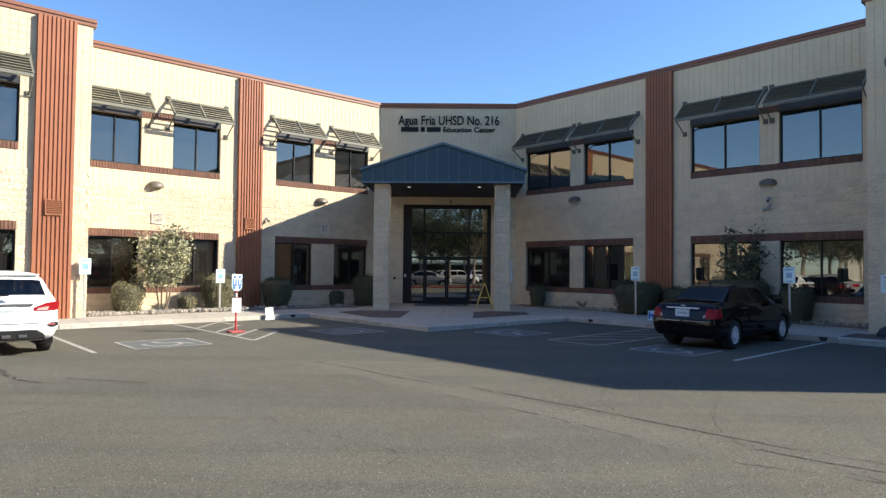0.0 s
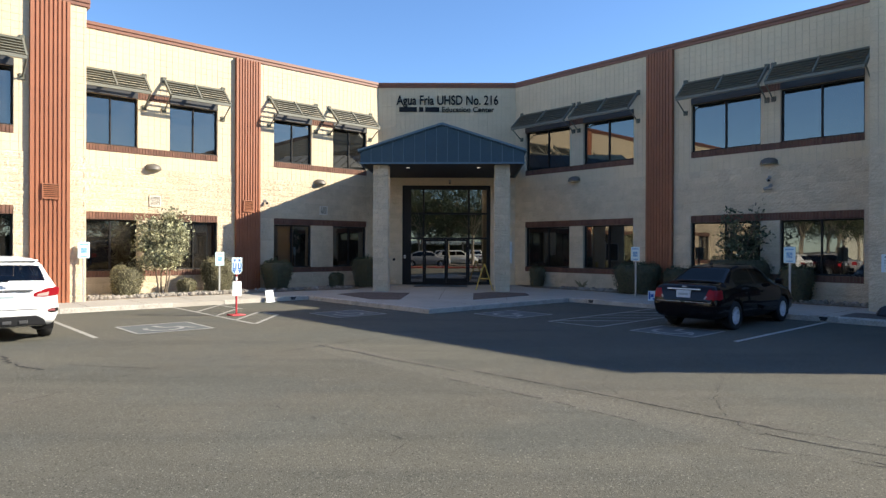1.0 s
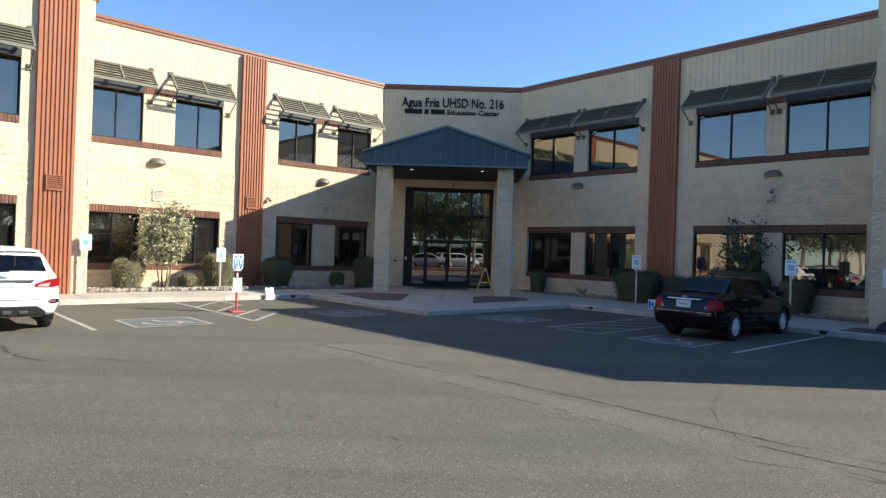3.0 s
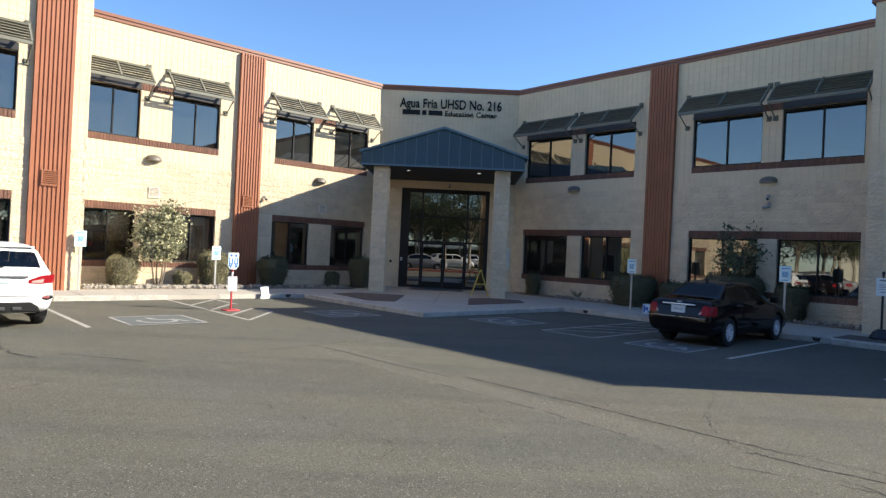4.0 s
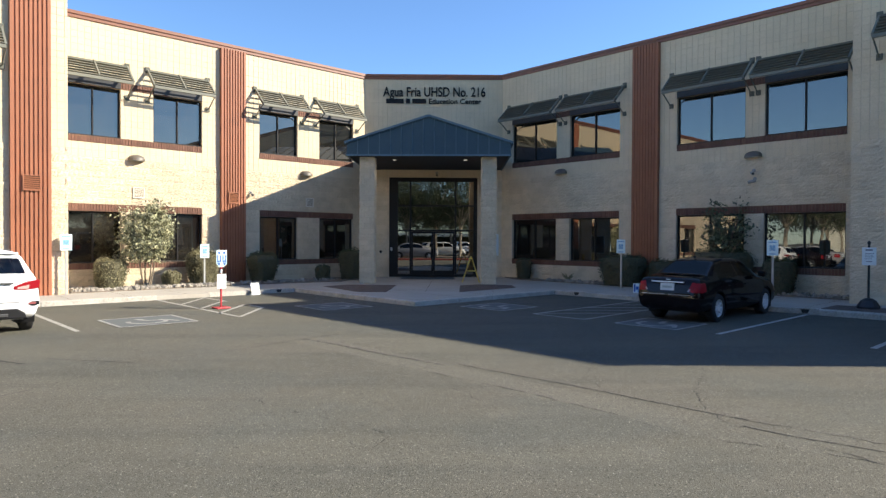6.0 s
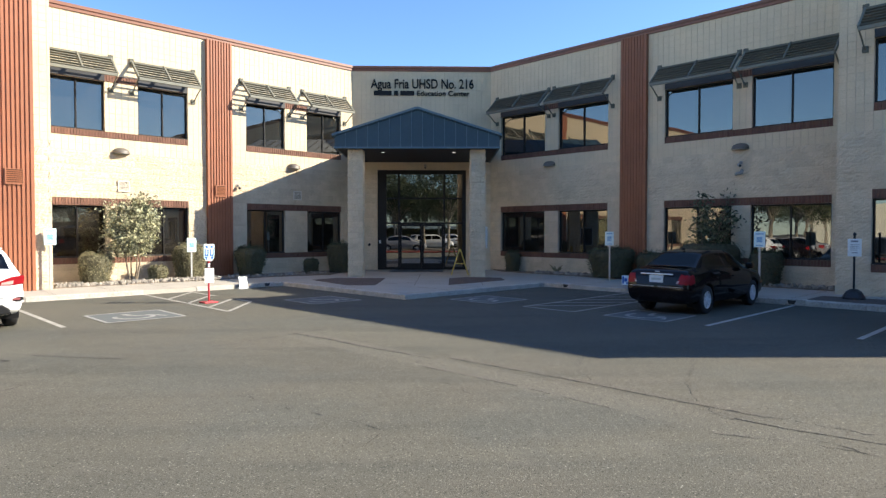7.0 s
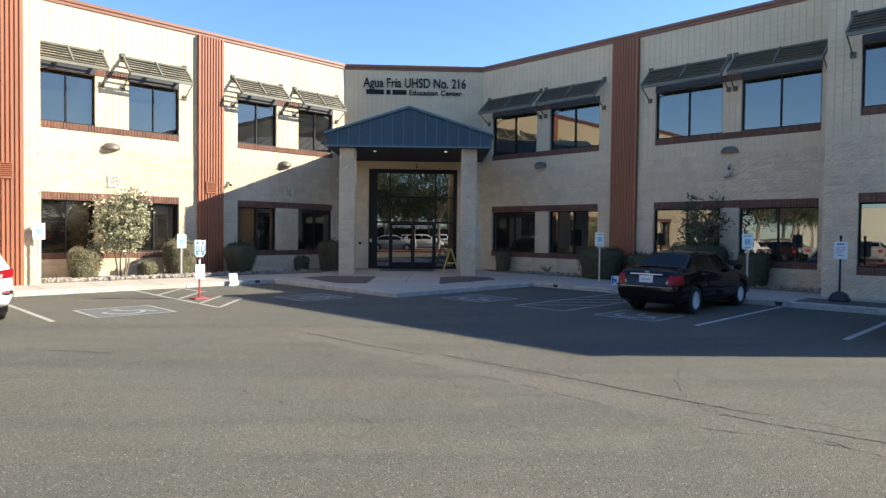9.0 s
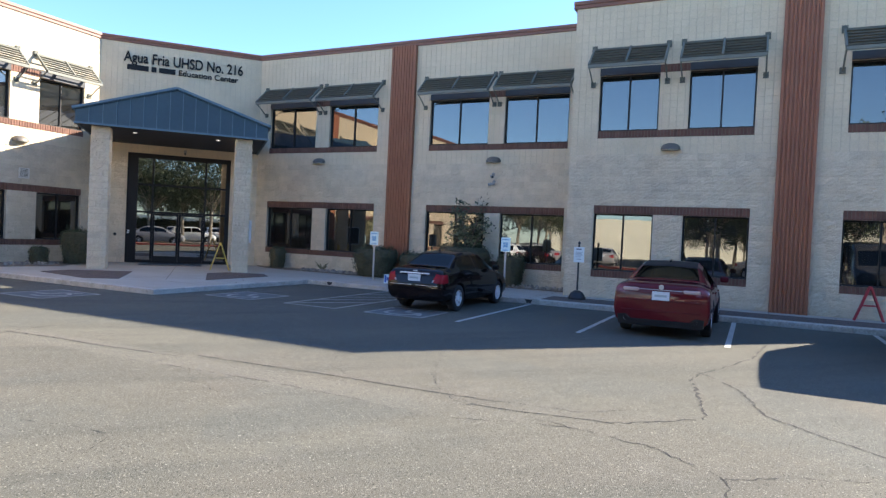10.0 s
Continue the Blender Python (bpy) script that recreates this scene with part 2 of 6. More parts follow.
M_LINE = material("worn white road paint", (0.335, 0.316, 0.275), 0.85, vary=0.3, scale=5, fine=35, tint=(0.16, 0.155, 0.14))
# brighter colour for the east stall lines
M_LINEBRIGHT = material("brighter white road paint, worn", (0.47, 0.45, 0.405), 0.85, vary=0.25, scale=5, fine=35, tint=(0.24, 0.23, 0.21))
M_LINEBLUE = material("faded blue road paint", (0.08, 0.093, 0.094), 0.9, vary=0.3, scale=5, fine=35, tint=(0.095, 0.095, 0.09))
M_LINEFADE = material("faded grey-white road paint", (0.34, 0.333, 0.305), 0.9, vary=0.3, scale=6, fine=30, tint=(0.12, 0.118, 0.105))
M_CRACK = material("dark crack filler", (0.024, 0.021, 0.018), 0.95)
M_WHITE = material("white plastic", (0.7, 0.69, 0.66), 0.4)
M_LETTER = material("dark sign letter metal", (0.010, 0.010, 0.011), 0.6, spec=0.25)


# ---- mesh tools ----
class Build:
    """Collects boxes, prisms and tubes into one mesh."""

    def __init__(self):
        self.v, self.f = [], []

    def add(self, verts, faces):
        n = len(self.v)
        self.v += [tuple(p) for p in verts]
        self.f += [tuple(n + i for i in q) for q in faces]
        return self

    def box(self, x0, x1, y0, y1, z0, z1, m=None):
        p = [Vector((x, y, z)) for z in (z0, z1) for x, y in ((x0, y0), (x1, y0), (x1, y1), (x0, y1))]
        if m is not None:
            p = [m @ q for q in p]
        return self.add(p, [(3, 2, 1, 0), (4, 5, 6, 7), (0, 1, 5, 4), (1, 2, 6, 5), (2, 3, 7, 6), (3, 0, 4, 7)])

    def prism(self, poly, z0, z1, m=None):
        """A flat polygon in x, y (counter-clockwise), drawn up from z0 to z1."""
        n = len(poly)
        p = [Vector((x, y, z)) for z in (z0, z1) for x, y in poly]
        if m is not None:
            p = [m @ q for q in p]
        return self.add(p, [tuple(range(n - 1, -1, -1)), tuple(range(n, 2 * n))] + [(i, (i + 1) % n, n + (i + 1) % n, n + i) for i in range(n)])

    def bar(self, a, b, w, h=None):
        """A square bar from a to b."""
        a, b = Vector(a), Vector(b)
        h = w if h is None else h
        q = (b - a).to_track_quat("Z", "Y").to_matrix().to_4x4()
        return self.box(-w / 2, w / 2, -h / 2, h / 2, 0, (b - a).length, Matrix.Translation(a) @ q)

    def tube(self, pts, radii, n=10, cap=True):
        pts = [Vector(p) for p in pts]
        if not hasattr(radii, "__len__"):
            radii = [radii] * len(pts)
        base = len(self.v)
        side = None
        for i, p in enumerate(pts):
            way = (pts[min(i + 1, len(pts) - 1)] - pts[max(i - 1, 0)]).normalized()
            if side is None:
                side = way.orthogonal().normalized()
            side = (side - way * side.dot(way)).normalized()
            up = way.cross(side)
            for k in range(n):
                a = 2 * math.pi * k / n
                self.v.append(tuple(p + radii[i] * (side * math.cos(a) + up * math.sin(a))))
        for i in range(len(pts) - 1):
            for k in range(n):
                a, b = base + i * n + k, base + i * n + (k + 1) % n
                self.f.append((a, b, b + n, a + n))
        if cap:
            self.f.append(tuple(base + k for k in range(n - 1, -1, -1)))
            self.f.append(tuple(base + (len(pts) - 1) * n + k for k in range(n)))
        return self

    def grid(self, rows, close=False):
        base, n = len(self.v), len(rows[0])
        for r in rows:
            self.v += [tuple(p) for p in r]
        for i in range(len(rows) - 1):
            for k in range(n if close else n - 1):
                a, b = base + i * n + k, base + i * n + (k + 1) % n
                self.f.append((a, b, b + n, a + n))
        return self

    def mesh(self, name):
        me = bpy.data.meshes.new(name)
        me.from_pydata(self.v, [], self.f)
        me.update()
        return me


def part(name, build, mat, parent=None, label="", bevel=0.0, smooth=False, m=None, sub=0):
    me = build.mesh(name) if isinstance(build, Build) else build
    if mat is not None and not me.materials:
        me.materials.append(mat)
    if smooth:
        me.shade_smooth()
    ob = new(name, me)
    if parent is not None:
        ob.parent = parent
    if m is not None:
        ob.matrix_basis = m
    if label:
        ob["label"] = label
    if bevel:
        b = ob.modifiers.new("bevel", "BEVEL")
        b.width, b.segments, b.limit_method = bevel, 2, "ANGLE"
    if sub:
        s = ob.modifiers.new("sub", "SUBSURF")
        s.levels = s.render_levels = sub
    return ob


def empty(name, m, label, category, group="", kind=""):
    ob = new(name)
    ob.empty_display_size = 0.2
    ob.matrix_basis = m
    return tagged(ob, label, category, group, kind)


# ---- plan ----
BASE = 0.12
ROOF = 8.90
WB, WT, LT = 0.94, 2.62, 2.86
SU, UB, UT = 4.84, 5.05, 6.68
SPLIT = 4.36
XR, YL = 21.25, 23.0
XRB, YLB = 19.35, 21.1
CL, CR = Vector((16.82, YL, 0)), Vector((XR, 18.93, 0))
FACET = math.degrees(math.atan2(CR.y - CL.y, CR.x - CL.x))
FLEN = (CR - CL).length

WALLS = {
    # name: pose, start, end, window pairs, strip
    "wall_west": (pose(0, YL, 0), 4.7, CL.x, [((5.23, 6.87), (7.92, 9.61)), ((11.85, 13.5), (14.52, 16.2))], (10.27, 11.22)),
    "wall_west_bay": (pose(0, YLB, 0), -9.5, 4.88, [((-1.25, 0.40), (1.43, 3.08))], (3.45, 4.43)),
    "wall_east": (pose(XR, CR.y, 0, 0, 0, -90), 0.0, 13.95, [((0.60, 2.93), (3.59, 5.83)), ((8.07, 10.38), (10.98, 13.25))], (6.42, 7.43)),
    "wall_east_bay": (pose(XRB, 5.07, 0, 0, 0, -90), 0.0, 11.07, [((0.80, 2.50), (3.30, 5.0)), ((7.15, 8.85),)], (5.57, 6.47)),
    "wall_entrance": (pose(CL.x, CL.y, 0, 0, 0, FACET), 0.0, FLEN, [], None),
}
DOOR = (FLEN / 2 - 1.93, FLEN / 2 + 1.93, 4.47)


def openings_of(name):
    out = []
    for pair in WALLS[name][3]:
        for a, b in pair:
            out += [(a, b, WB, WT), (a, b, UB, UT)]
        # brick bands span the pair
    if name == "wall_entrance":
        out.append((DOOR[0], DOOR[1], BASE, DOOR[2]))
    return out


def bands_of(name):
    out = []
    for pair in WALLS[name][3]:
        a, b = pair[0][0], pair[-1][1]
        out += [(a, b, WB - 0.2, WB), (a, b, WT, LT), (a, b, SU, UB), (a, b, UT, UT + 0.22)]
    return out


def pierced(u0, u1, z0, z1, holes, thick):
    """A wall with openings right through it; x along, y into the wall."""
    us = sorted({u0, u1, *[h[0] for h in holes], *[h[1] for h in holes]})
    zs = sorted({z0, z1, *[h[2] for h in holes], *[h[3] for h in holes]})
    us = [u for u in us if u0 <= u <= u1]
    zs = [z for z in zs if z0 <= z <= z1]

    def solid(i, k):
        if not (0 <= i < len(us) - 1 and 0 <= k < len(zs) - 1):
            return False
        u, z = (us[i] + us[i + 1]) / 2, (zs[k] + zs[k + 1]) / 2
        return not any(a < u < b and c < z < d for a, b, c, d in holes)

    bl = Build()
    for i in range(len(us) - 1):
        for k in range(len(zs) - 1):
            if not solid(i, k):
                continue
            a, b, c, d = us[i], us[i + 1], zs[k], zs[k + 1]
            bl.add([(a, 0, c), (b, 0, c), (b, 0, d), (a, 0, d)], [(0, 1, 2, 3)])
            bl.add([(a, thick, c), (a, thick, d), (b, thick, d), (b, thick, c)], [(0, 1, 2, 3)])
            if not solid(i - 1, k):
                bl.add([(a, 0, c), (a, 0, d), (a, thick, d), (a, thick, c)], [(0, 1, 2, 3)])
            if not solid(i + 1, k):
                bl.add([(b, 0, c), (b, thick, c), (b, thick, d), (b, 0, d)], [(0, 1, 2, 3)])
            if not solid(i, k - 1):
                bl.add([(a, 0, c), (a, thick, c), (b, thick, c), (b, 0, c)], [(0, 1, 2, 3)])
            if not solid(i, k + 1):
                bl.add([(a, 0, d), (b, 0, d), (b, thick, d), (a, thick, d)], [(0, 1, 2, 3)])
    return bl


WALL_OBJ = {}
for wname, (m, u0, u1, pairs, strip) in WALLS.items():
    lo = pierced(u0, u1, BASE - 0.3, ROOF - 0.05, openings_of(wname), 0.3)
    ob = part(wname, lo, M_MORTAR, m=m)
    WALL_OBJ[wname] = tagged(ob, "cream concrete block wall, split-face below and smooth above", "wall", kind="structure")

# returns that close the bays, the roof and the rooms behind
def shell(name, bl, mat, label, cat="wall"):
    return tagged(part(name, bl, mat), label, cat, kind="structure")


shell("wall_west_return", Build().box(4.58, 4.88, YLB + 0.3, YL, BASE - 0.3, ROOF - 0.05), M_BLOCK, "cream concrete block return wall of the bay")
shell("wall_east_return", Build().box(XRB + 0.3, XR, 4.77, 5.07, BASE - 0.3, ROOF - 0.05), M_BLOCK, "cream concrete block return wall of the bay")
shell("wall_south_end", Build().box(XRB + 0.3, 32, -6.0, -5.7, BASE - 0.3, ROOF - 0.05), M_BLOCK, "cream concrete block end wall")
shell("wall_back_north", Build().box(-9.5, 33, 32, 32.3, BASE - 0.3, ROOF - 0.4), M_BLOCK, "plain rear wall of the building")
shell("wall_back_east", Build().box(32, 32.3, -6.0, 32, BASE - 0.3, ROOF - 0.4), M_BLOCK, "plain rear wall of the building")
shell("wall_west_end", Build().box(-9.5, -9.2, YLB + 0.3, 32, BASE - 0.3, ROOF - 0.05), M_BLOCK, "plain end wall of the building")
INSIDE = [(-9.2, YLB + 0.31), (4.57, YLB + 0.31), (4.57, YL + 0.31), (CL.x + 0.1, YL + 0.31), (XR + 0.31, CR.y + 0.13), (XR + 0.31, 4.76), (XRB + 0.31, 4.76), (XRB + 0.31, -5.69), (31.99, -5.69), (31.99, 31.99), (-9.2, 31.99)]
shell("floor", Build().prism(INSIDE, -0.1, BASE), M_ROOM, "grey interior floor", "floor")
shell("ceiling", Build().prism(INSIDE, 3.9, 4.6), M_ROOM, "interior storey slab", "ceiling")
shell("roof", Build().prism(INSIDE, 8.0, 8.3), M_CONCRETE, "flat roof behind the parapet", "roof")
# dividing walls keep the rooms dim
shell("wall_room_north", Build().box(4.88, CL.x, 28, 28.2, BASE, 8.0), M_ROOM, "interior partition wall")
shell("wall_room_east", Build().box(26.5, 26.7, -5.68, CR.y, BASE, 8.0), M_ROOM, "interior partition wall")

# coping along the parapets
def coping(name, m, u0, u1):
    bl = Build()
    bl.box(u0, u1, -0.075, 0.36, ROOF - 0.06, ROOF + 0.05)
    bl.box(u0, u1, -0.045, 0.33, ROOF - 0.17, ROOF - 0.06)
    ob = part(name, bl, M_COPING, m=m, bevel=0.008)
    return tagged(ob, "brown-red stepped metal coping on the parapet", "trim", kind="structure")


for wname, (m, u0, u1, pairs, strip) in WALLS.items():
    a, b = (u0, u1)
    if wname in ("wall_west_bay",):
        b += 0.09
    if wname == "wall_east_bay":
        a -= 0.09
    coping("trim", m, a, b)


# ---- ground ----
def flat(name, poly, z0, z1, mat, label, cat, kind="structure", bevel=0.0):
    return tagged(part(name, Build().prism(poly, z0, z1), mat, bevel=bevel), label, cat, kind=kind)


flat("ground", [(-600, -600), (600, -600), (600, 600), (-600, 600)], -0.6, 0.0, M_ASPHALT, "worn grey-brown asphalt of the parking lot", "asphalt")
KX, KY = 16.92, 18.88
PLAZA = [(-40, KY), (6.5, KY), (6.5, KY + 0.0), (8.0, KY), (11.0, KY), (11.0, 12.78), (KX, 12.78), (KX, -40), (XRB + 0.02, -40), (XRB + 0.02, 4.9), (XR + 0.02, 4.9), (XR + 0.02, CR.y), (CL.x, YL + 0.02), (4.7, YL + 0.02), (4.7, YLB + 0.02), (-40, YLB + 0.02)]
PLAZA = [PLAZA[i] for i in (0, 4, 5, 6, 7, 8, 9, 10, 11, 12, 13, 14, 15)]
flat("pavement", PLAZA, -0.3, BASE, M_CONCRETE, "pale concrete sidewalk and entrance plaza", "sidewalk")
# rock beds along the walls
flat("ground_bed_west", [(4.95, 21.25), (11.6, 21.35), (14.2, 20.9), (CL.x - 0.2, 22.9), (4.95, 22.9)], 0.0, BASE + 0.03, M_DIRT, "gravel planting bed along the wall", "gravel")
flat("ground_bed_east", [(20.35, 5.2), (21.2, 5.2), (21.2, 18.7), (20.5, 17.6), (20.35, 12.0)], 0.0, BASE + 0.03, M_DIRT, "gravel planting bed along the wall", "gravel")
flat("ground_mulch_west", [(11.75, 16.4), (12.4, 15.8), (14.5, 17.9), (13.3, 19.2), (12.2, 19.0)], 0.0, BASE + 0.012, M_MULCH, "dark granite mulch patch in the plaza", "gravel")
flat("ground_mulch_east", [(14.1, 14.3), (16.9, 14.4), (17.6, 15.2), (17.0, 16.3), (16.1, 16.3)], 0.0, BASE + 0.012, M_MULCH, "dark granite mulch patch in the plaza", "gravel")

flat("ground_strip_east", [(17.35, -26), (18.6, -26), (18.6, 5.15), (17.35, 5.15)], 0.0, BASE + 0.006, M_MULCH, "dark granite strip between kerb and sidewalk", "gravel")

# kerbs: a rounded step in lengths with joints
def kerb_run(a, b, step=3.0):
    a, b = Vector((*a, 0)), Vector((*b, 0))
    length, way = (b - a).length, (b - a).normalized()
    ang = math.degrees(math.atan2(way.y, way.x))
    n = max(1, round(length / step))
    for i in range(n):
        p = a + way * (length * i / n)
        bl = Build().box(0.006, length / n - 0.006, 0.0, 0.17, -0.2, BASE + 0.012)
        ob = part("kerb", bl, M_KERB, m=pose(p.x, p.y, 0, 0, 0, ang), bevel=0.025)
        tagged(ob, "pale concrete kerb length", "kerb", group="kerbs", kind="structure")


kerb_run((-22, KY - 0.02), (6.6, KY - 0.02))
kerb_run((8.1, KY - 0.02), (10.98, KY - 0.02))
kerb_run((10.98, KY - 0.02), (10.98, 12.76))
kerb_run((10.98, 12.76), (16.9, 12.76))
kerb_run((16.9, 12.76), (16.9, -26))

# ---- entrance canopy ----
MID = (CL + CR) / 2
CANOPY = pose(MID.x, MID.y, 0, 0, 0, -44.3)   # x along the front, y towards the building
canopy = empty("entrance_canopy", CANOPY, "blue standing-seam gabled canopy over the entrance", "canopy")
CF, CB = -4.85, -0.02
HW, ZE, ZA, ZS = 2.98, 5.27, 6.22, 4.78
# front seams and trims: sun caught on the edges is put into this paler blue
M_SEAMLIT = material("blue seam metal lightened for caught light", (0.10, 0.16, 0.20), 0.4, vary=0.1)
# gable front in narrow upright pans
pans = 15
for i in range(pans):
    a, b = -HW + 2 * HW * i / pans, -HW + 2 * HW * (i + 1) / pans
    za, zb = (ZA - (ZA - ZE) * abs(x) / HW for x in (a, b))
    bl = Build()
    g = 0.004
    pts = [(a + g, za), (b - g, zb)] if a * b >= 0 else [(a + g, za), (0, ZA), (b - g, zb)]
    poly = [(a + g, ZS + 0.06), (b - g, ZS + 0.06)] + pts[::-1]
    mm = Matrix(((1, 0, 0, 0), (0, 0, -1, 0), (0, 1, 0, 0), (0, 0, 0, 1)))
    bl.prism(poly, -CF - 0.02, -CF, mm)
    part("panel", bl, M_BLUE, canopy)
    if i:
        part("seam", Build().box(a - 0.012, a + 0.012, CF - 0.03, CF + 0.01, ZS + 0.06, za - 0.02), M_SEAMLIT, canopy)
for sgn in (-1, 1):
    slope = Build()
    x0, x1 = 0.0, sgn * (HW + 0.08)
    z1 = ZA - (ZA - ZE) * (HW + 0.08) / HW
    q = [(x0, CF - 0.06, ZA + 0.03), (x1, CF - 0.06, z1 + 0.03), (x1, CB, z1 + 0.03), (x0, CB, ZA + 0.03)]
    low = [(x, y, z - 0.08) for x, y, z in q]
    slope.add(q + low, [(0, 1, 2, 3), (7, 6, 5, 4), (0, 4, 5, 1), (1, 5, 6, 2), (2, 6, 7, 3), (3, 7, 4, 0)])
    part("roof_slope", slope, M_BLUE, canopy)
    for k in range(1, 12):
        y = CF + (CB - CF) * k / 12
        part("seam", Build().bar((x0, y, ZA + 0.045), (x1, y, z1 + 0.045), 0.025, 0.04), M_BLUE, canopy)
    part("side_fascia", Build().box(min(sgn * HW, sgn * (HW - 0.06)), max(sgn * HW, sgn * (HW - 0.06)), CF + 0.02, CB, ZS, ZE), M_BLUE, canopy)
part("bottom_trim", Build().box(-HW - 0.02, HW + 0.02, CF - 0.045, CF + 0.02, ZS, ZS + 0.06), M_SEAMLIT, canopy)
for sgn in (-1, 1):
    part("gable_trim", Build().bar((0, CF - 0.075, ZA + 0.02), (sgn * (HW + 0.08), CF - 0.075, ZE - 0.005), 0.03, 0.07), M_SEAMLIT, canopy)
part("soffit", Build().box(-HW + 0.06, HW - 0.06, CF + 0.02, CB, ZS + 0.02, ZS + 0.06), M_SOFFIT, canopy)

JOINT_UP, JOINT_FLAT = 0.0055, 0.002     # half widths of upright and level joints


def block_shape(w, h, rough, rng, joint=0.0, relief=1.1):
    """One block: local x 0..w, z 0..h, front towards -y."""
    bl = Build()
    a, b, c, d = (0.001 + joint, w - 0.001 - joint, 0.0025 + joint, h - 0.0025 - joint) if rough else (JOINT_UP, w - JOINT_UP, JOINT_FLAT, h - JOINT_FLAT)
    if not rough:
        e, f = 0.003, -0.007
        bl.add([(a, 0, c), (b, 0, c), (b, 0, d), (a, 0, d), (a + e, f, c + e), (b - e, f, c + e), (b - e, f, d - e), (a + e, f, d - e)],
               [(4, 5, 6, 7), (0, 1, 5, 4), (1, 2, 6, 5), (2, 3, 7, 6), (3, 0, 4, 7)])
        return bl
    nx, nz = 6, 4
    lean = [rng.uniform(-0.006, 0.006) * relief for _ in range(3)]
    pts, faces = [], []
    for k in range(nz + 1):
        for i in range(nx + 1):
            edge = i in (0, nx) or k in (0, nz)
            sag = lean[0] * (i / nx - 0.5) + lean[1] * (k / nz - 0.5) * 2
            y = -0.016 - rng.random() * (0.007 if edge else 0.017) * relief + sag * (0.4 if edge else 1.0)
            pts.append((a + (b - a) * i / nx, y, c + (d - c) * k / nz))
    for k in range(nz):
        for i in range(nx):
            p = k * (nx + 1) + i
            faces.append((p, p + 1, p + nx + 2, p + nx + 1))
    ring = [i for i in range(nx + 1)] + [k * (nx + 1) + nx for k in range(1, nz + 1)] + [nz * (nx + 1) + i for i in range(nx - 1, -1, -1)] + [k * (nx + 1) for k in range(nz - 1, 0, -1)]
    n = len(pts)
    for r in ring:
        pts.append((pts[r][0], 0.0, pts[r][2]))
    for j in range(len(ring)):
        q = (j + 1) % len(ring)
        faces.append((ring[q], ring[j], n + j, n + q))
    return bl.add(pts, faces)


block_rng = random.Random(41)
column_meshes = {}
for cx in (-2.272, 2.208):
    m = CANOPY @ Matrix.Translation((cx, -4.3, 0))
    column = empty("column", m, "square cream split-face block column under the canopy", "column", "entrance columns")
    part("core", Build().box(-0.256, 0.256, -0.256, 0.256, BASE, ZS + 0.01), M_MORTAR, column)
    for k in range(23):
        z0 = BASE + k * 0.203
        h = min(0.203, ZS - z0)
        for side in range(4):
            x0 = -0.276
            for w in ((0.368, 0.184) if (k + side) % 2 else (0.184, 0.368)):
                key = (w, round(h, 3), block_rng.randrange(6))
                if key not in column_meshes:
                    column_meshes[key] = block_shape(w, h, True, block_rng, 0.0035, 1.35).mesh("block")
                    column_meshes[key].materials.append(M_SPLIT)
                ob = new("block", column_meshes[key])
                ob.parent = column
                ob.matrix_basis = pose(0, 0, 0, 0, 0, 90 * side) @ Matrix.Translation((x0, -0.255, z0))
                x0 += w


# ---- facade: windows, brick bands, ribbed strips ----
M_HEAD = material("dark bronze head panel", (0.035, 0.034, 0.034), 0.4, vary=0.12, scale=3, spec=0.4)


def window(n, wname, a, b, z0, z1):
    m = WALLS[wname][0]
    win = empty(f"window_{n}", m @ Matrix.Translation((a, 0.09, z0)), "dark bronze framed window with tinted reflective glass", "window", "facade windows", "structure")
    w, h, t = b - a, z1 - z0, 0.045
    fr = Build()
    fr.box(0, w, 0, 0.11, 0, t).box(0, w, 0, 0.11, h - t, h).box(0, t, 0, 0.11, t, h - t).box(w - t, w, 0, 0.11, t, h - t)
    part("window_frame", fr, M_FRAME, win, bevel=0.006)
    part("mullion", Build().box(w / 2 - 0.022, w / 2 + 0.022, -0.005, 0.11, t, h - t), M_FRAME, win, bevel=0.006)
    part("window_sill", Build().box(0.0, w, -0.085, 0.0, -0.0, 0.025), M_FRAME, win)
    for x0, x1 in ((t, w / 2 - 0.022), (w / 2 + 0.022, w - t)):
        p = part("pane", Build().box(x0, x1, 0.045, 0.053, t, h - t), M_GLASS, win)
        p.visible_shadow = False
    if z0 == UB:
        part("head_panel", Build().box(0.0, w, -0.137, -0.088, h, h + 0.215), M_HEAD, win, "dark metal panel over the window", bevel=0.004)
    return win



M_BLIND = material("tan vertical blind fabric", (0.30, 0.235, 0.18), 0.9, vary=0.12, scale=3, island=0.3)


def window_blind(win_name, w, h):
    """Upright blind strips, each slightly turned, hung behind the glass."""
    bl = Build()
    r = random.Random(win_name)
    n = int(w / 0.095)
    for i in range(n):
        bl.box(-0.05, 0.05, -0.002, 0.002, 0.08, h - 0.05, pose((i + 0.5) * w / n, 0.20, 0, 0, 0, r.uniform(3, 8)))
    return bl


count = 0
for wname, spec in WALLS.items():
    for pair in spec[3]:
        for a, b in pair:
            for z0, z1 in ((WB, WT), (UB, UT)):
                count += 1
                win = window(count, wname, a, b, z0, z1)
                if wname.startswith("wall_west") and a < 10 and z0 < 2:
                    part("blind", window_blind(count, b - a, z1 - z0), M_BLIND, win, "tan vertical blind")["kind"] = "stuff"

# a sheet of paper taped to the inside of a lower pane
tagged(part("paper_notice", Build().box(5.77, 5.96, YL + 0.144, YL + 0.146, 1.16, 1.41), M_WHITE), "white paper sheet taped inside the window glass", "paper")


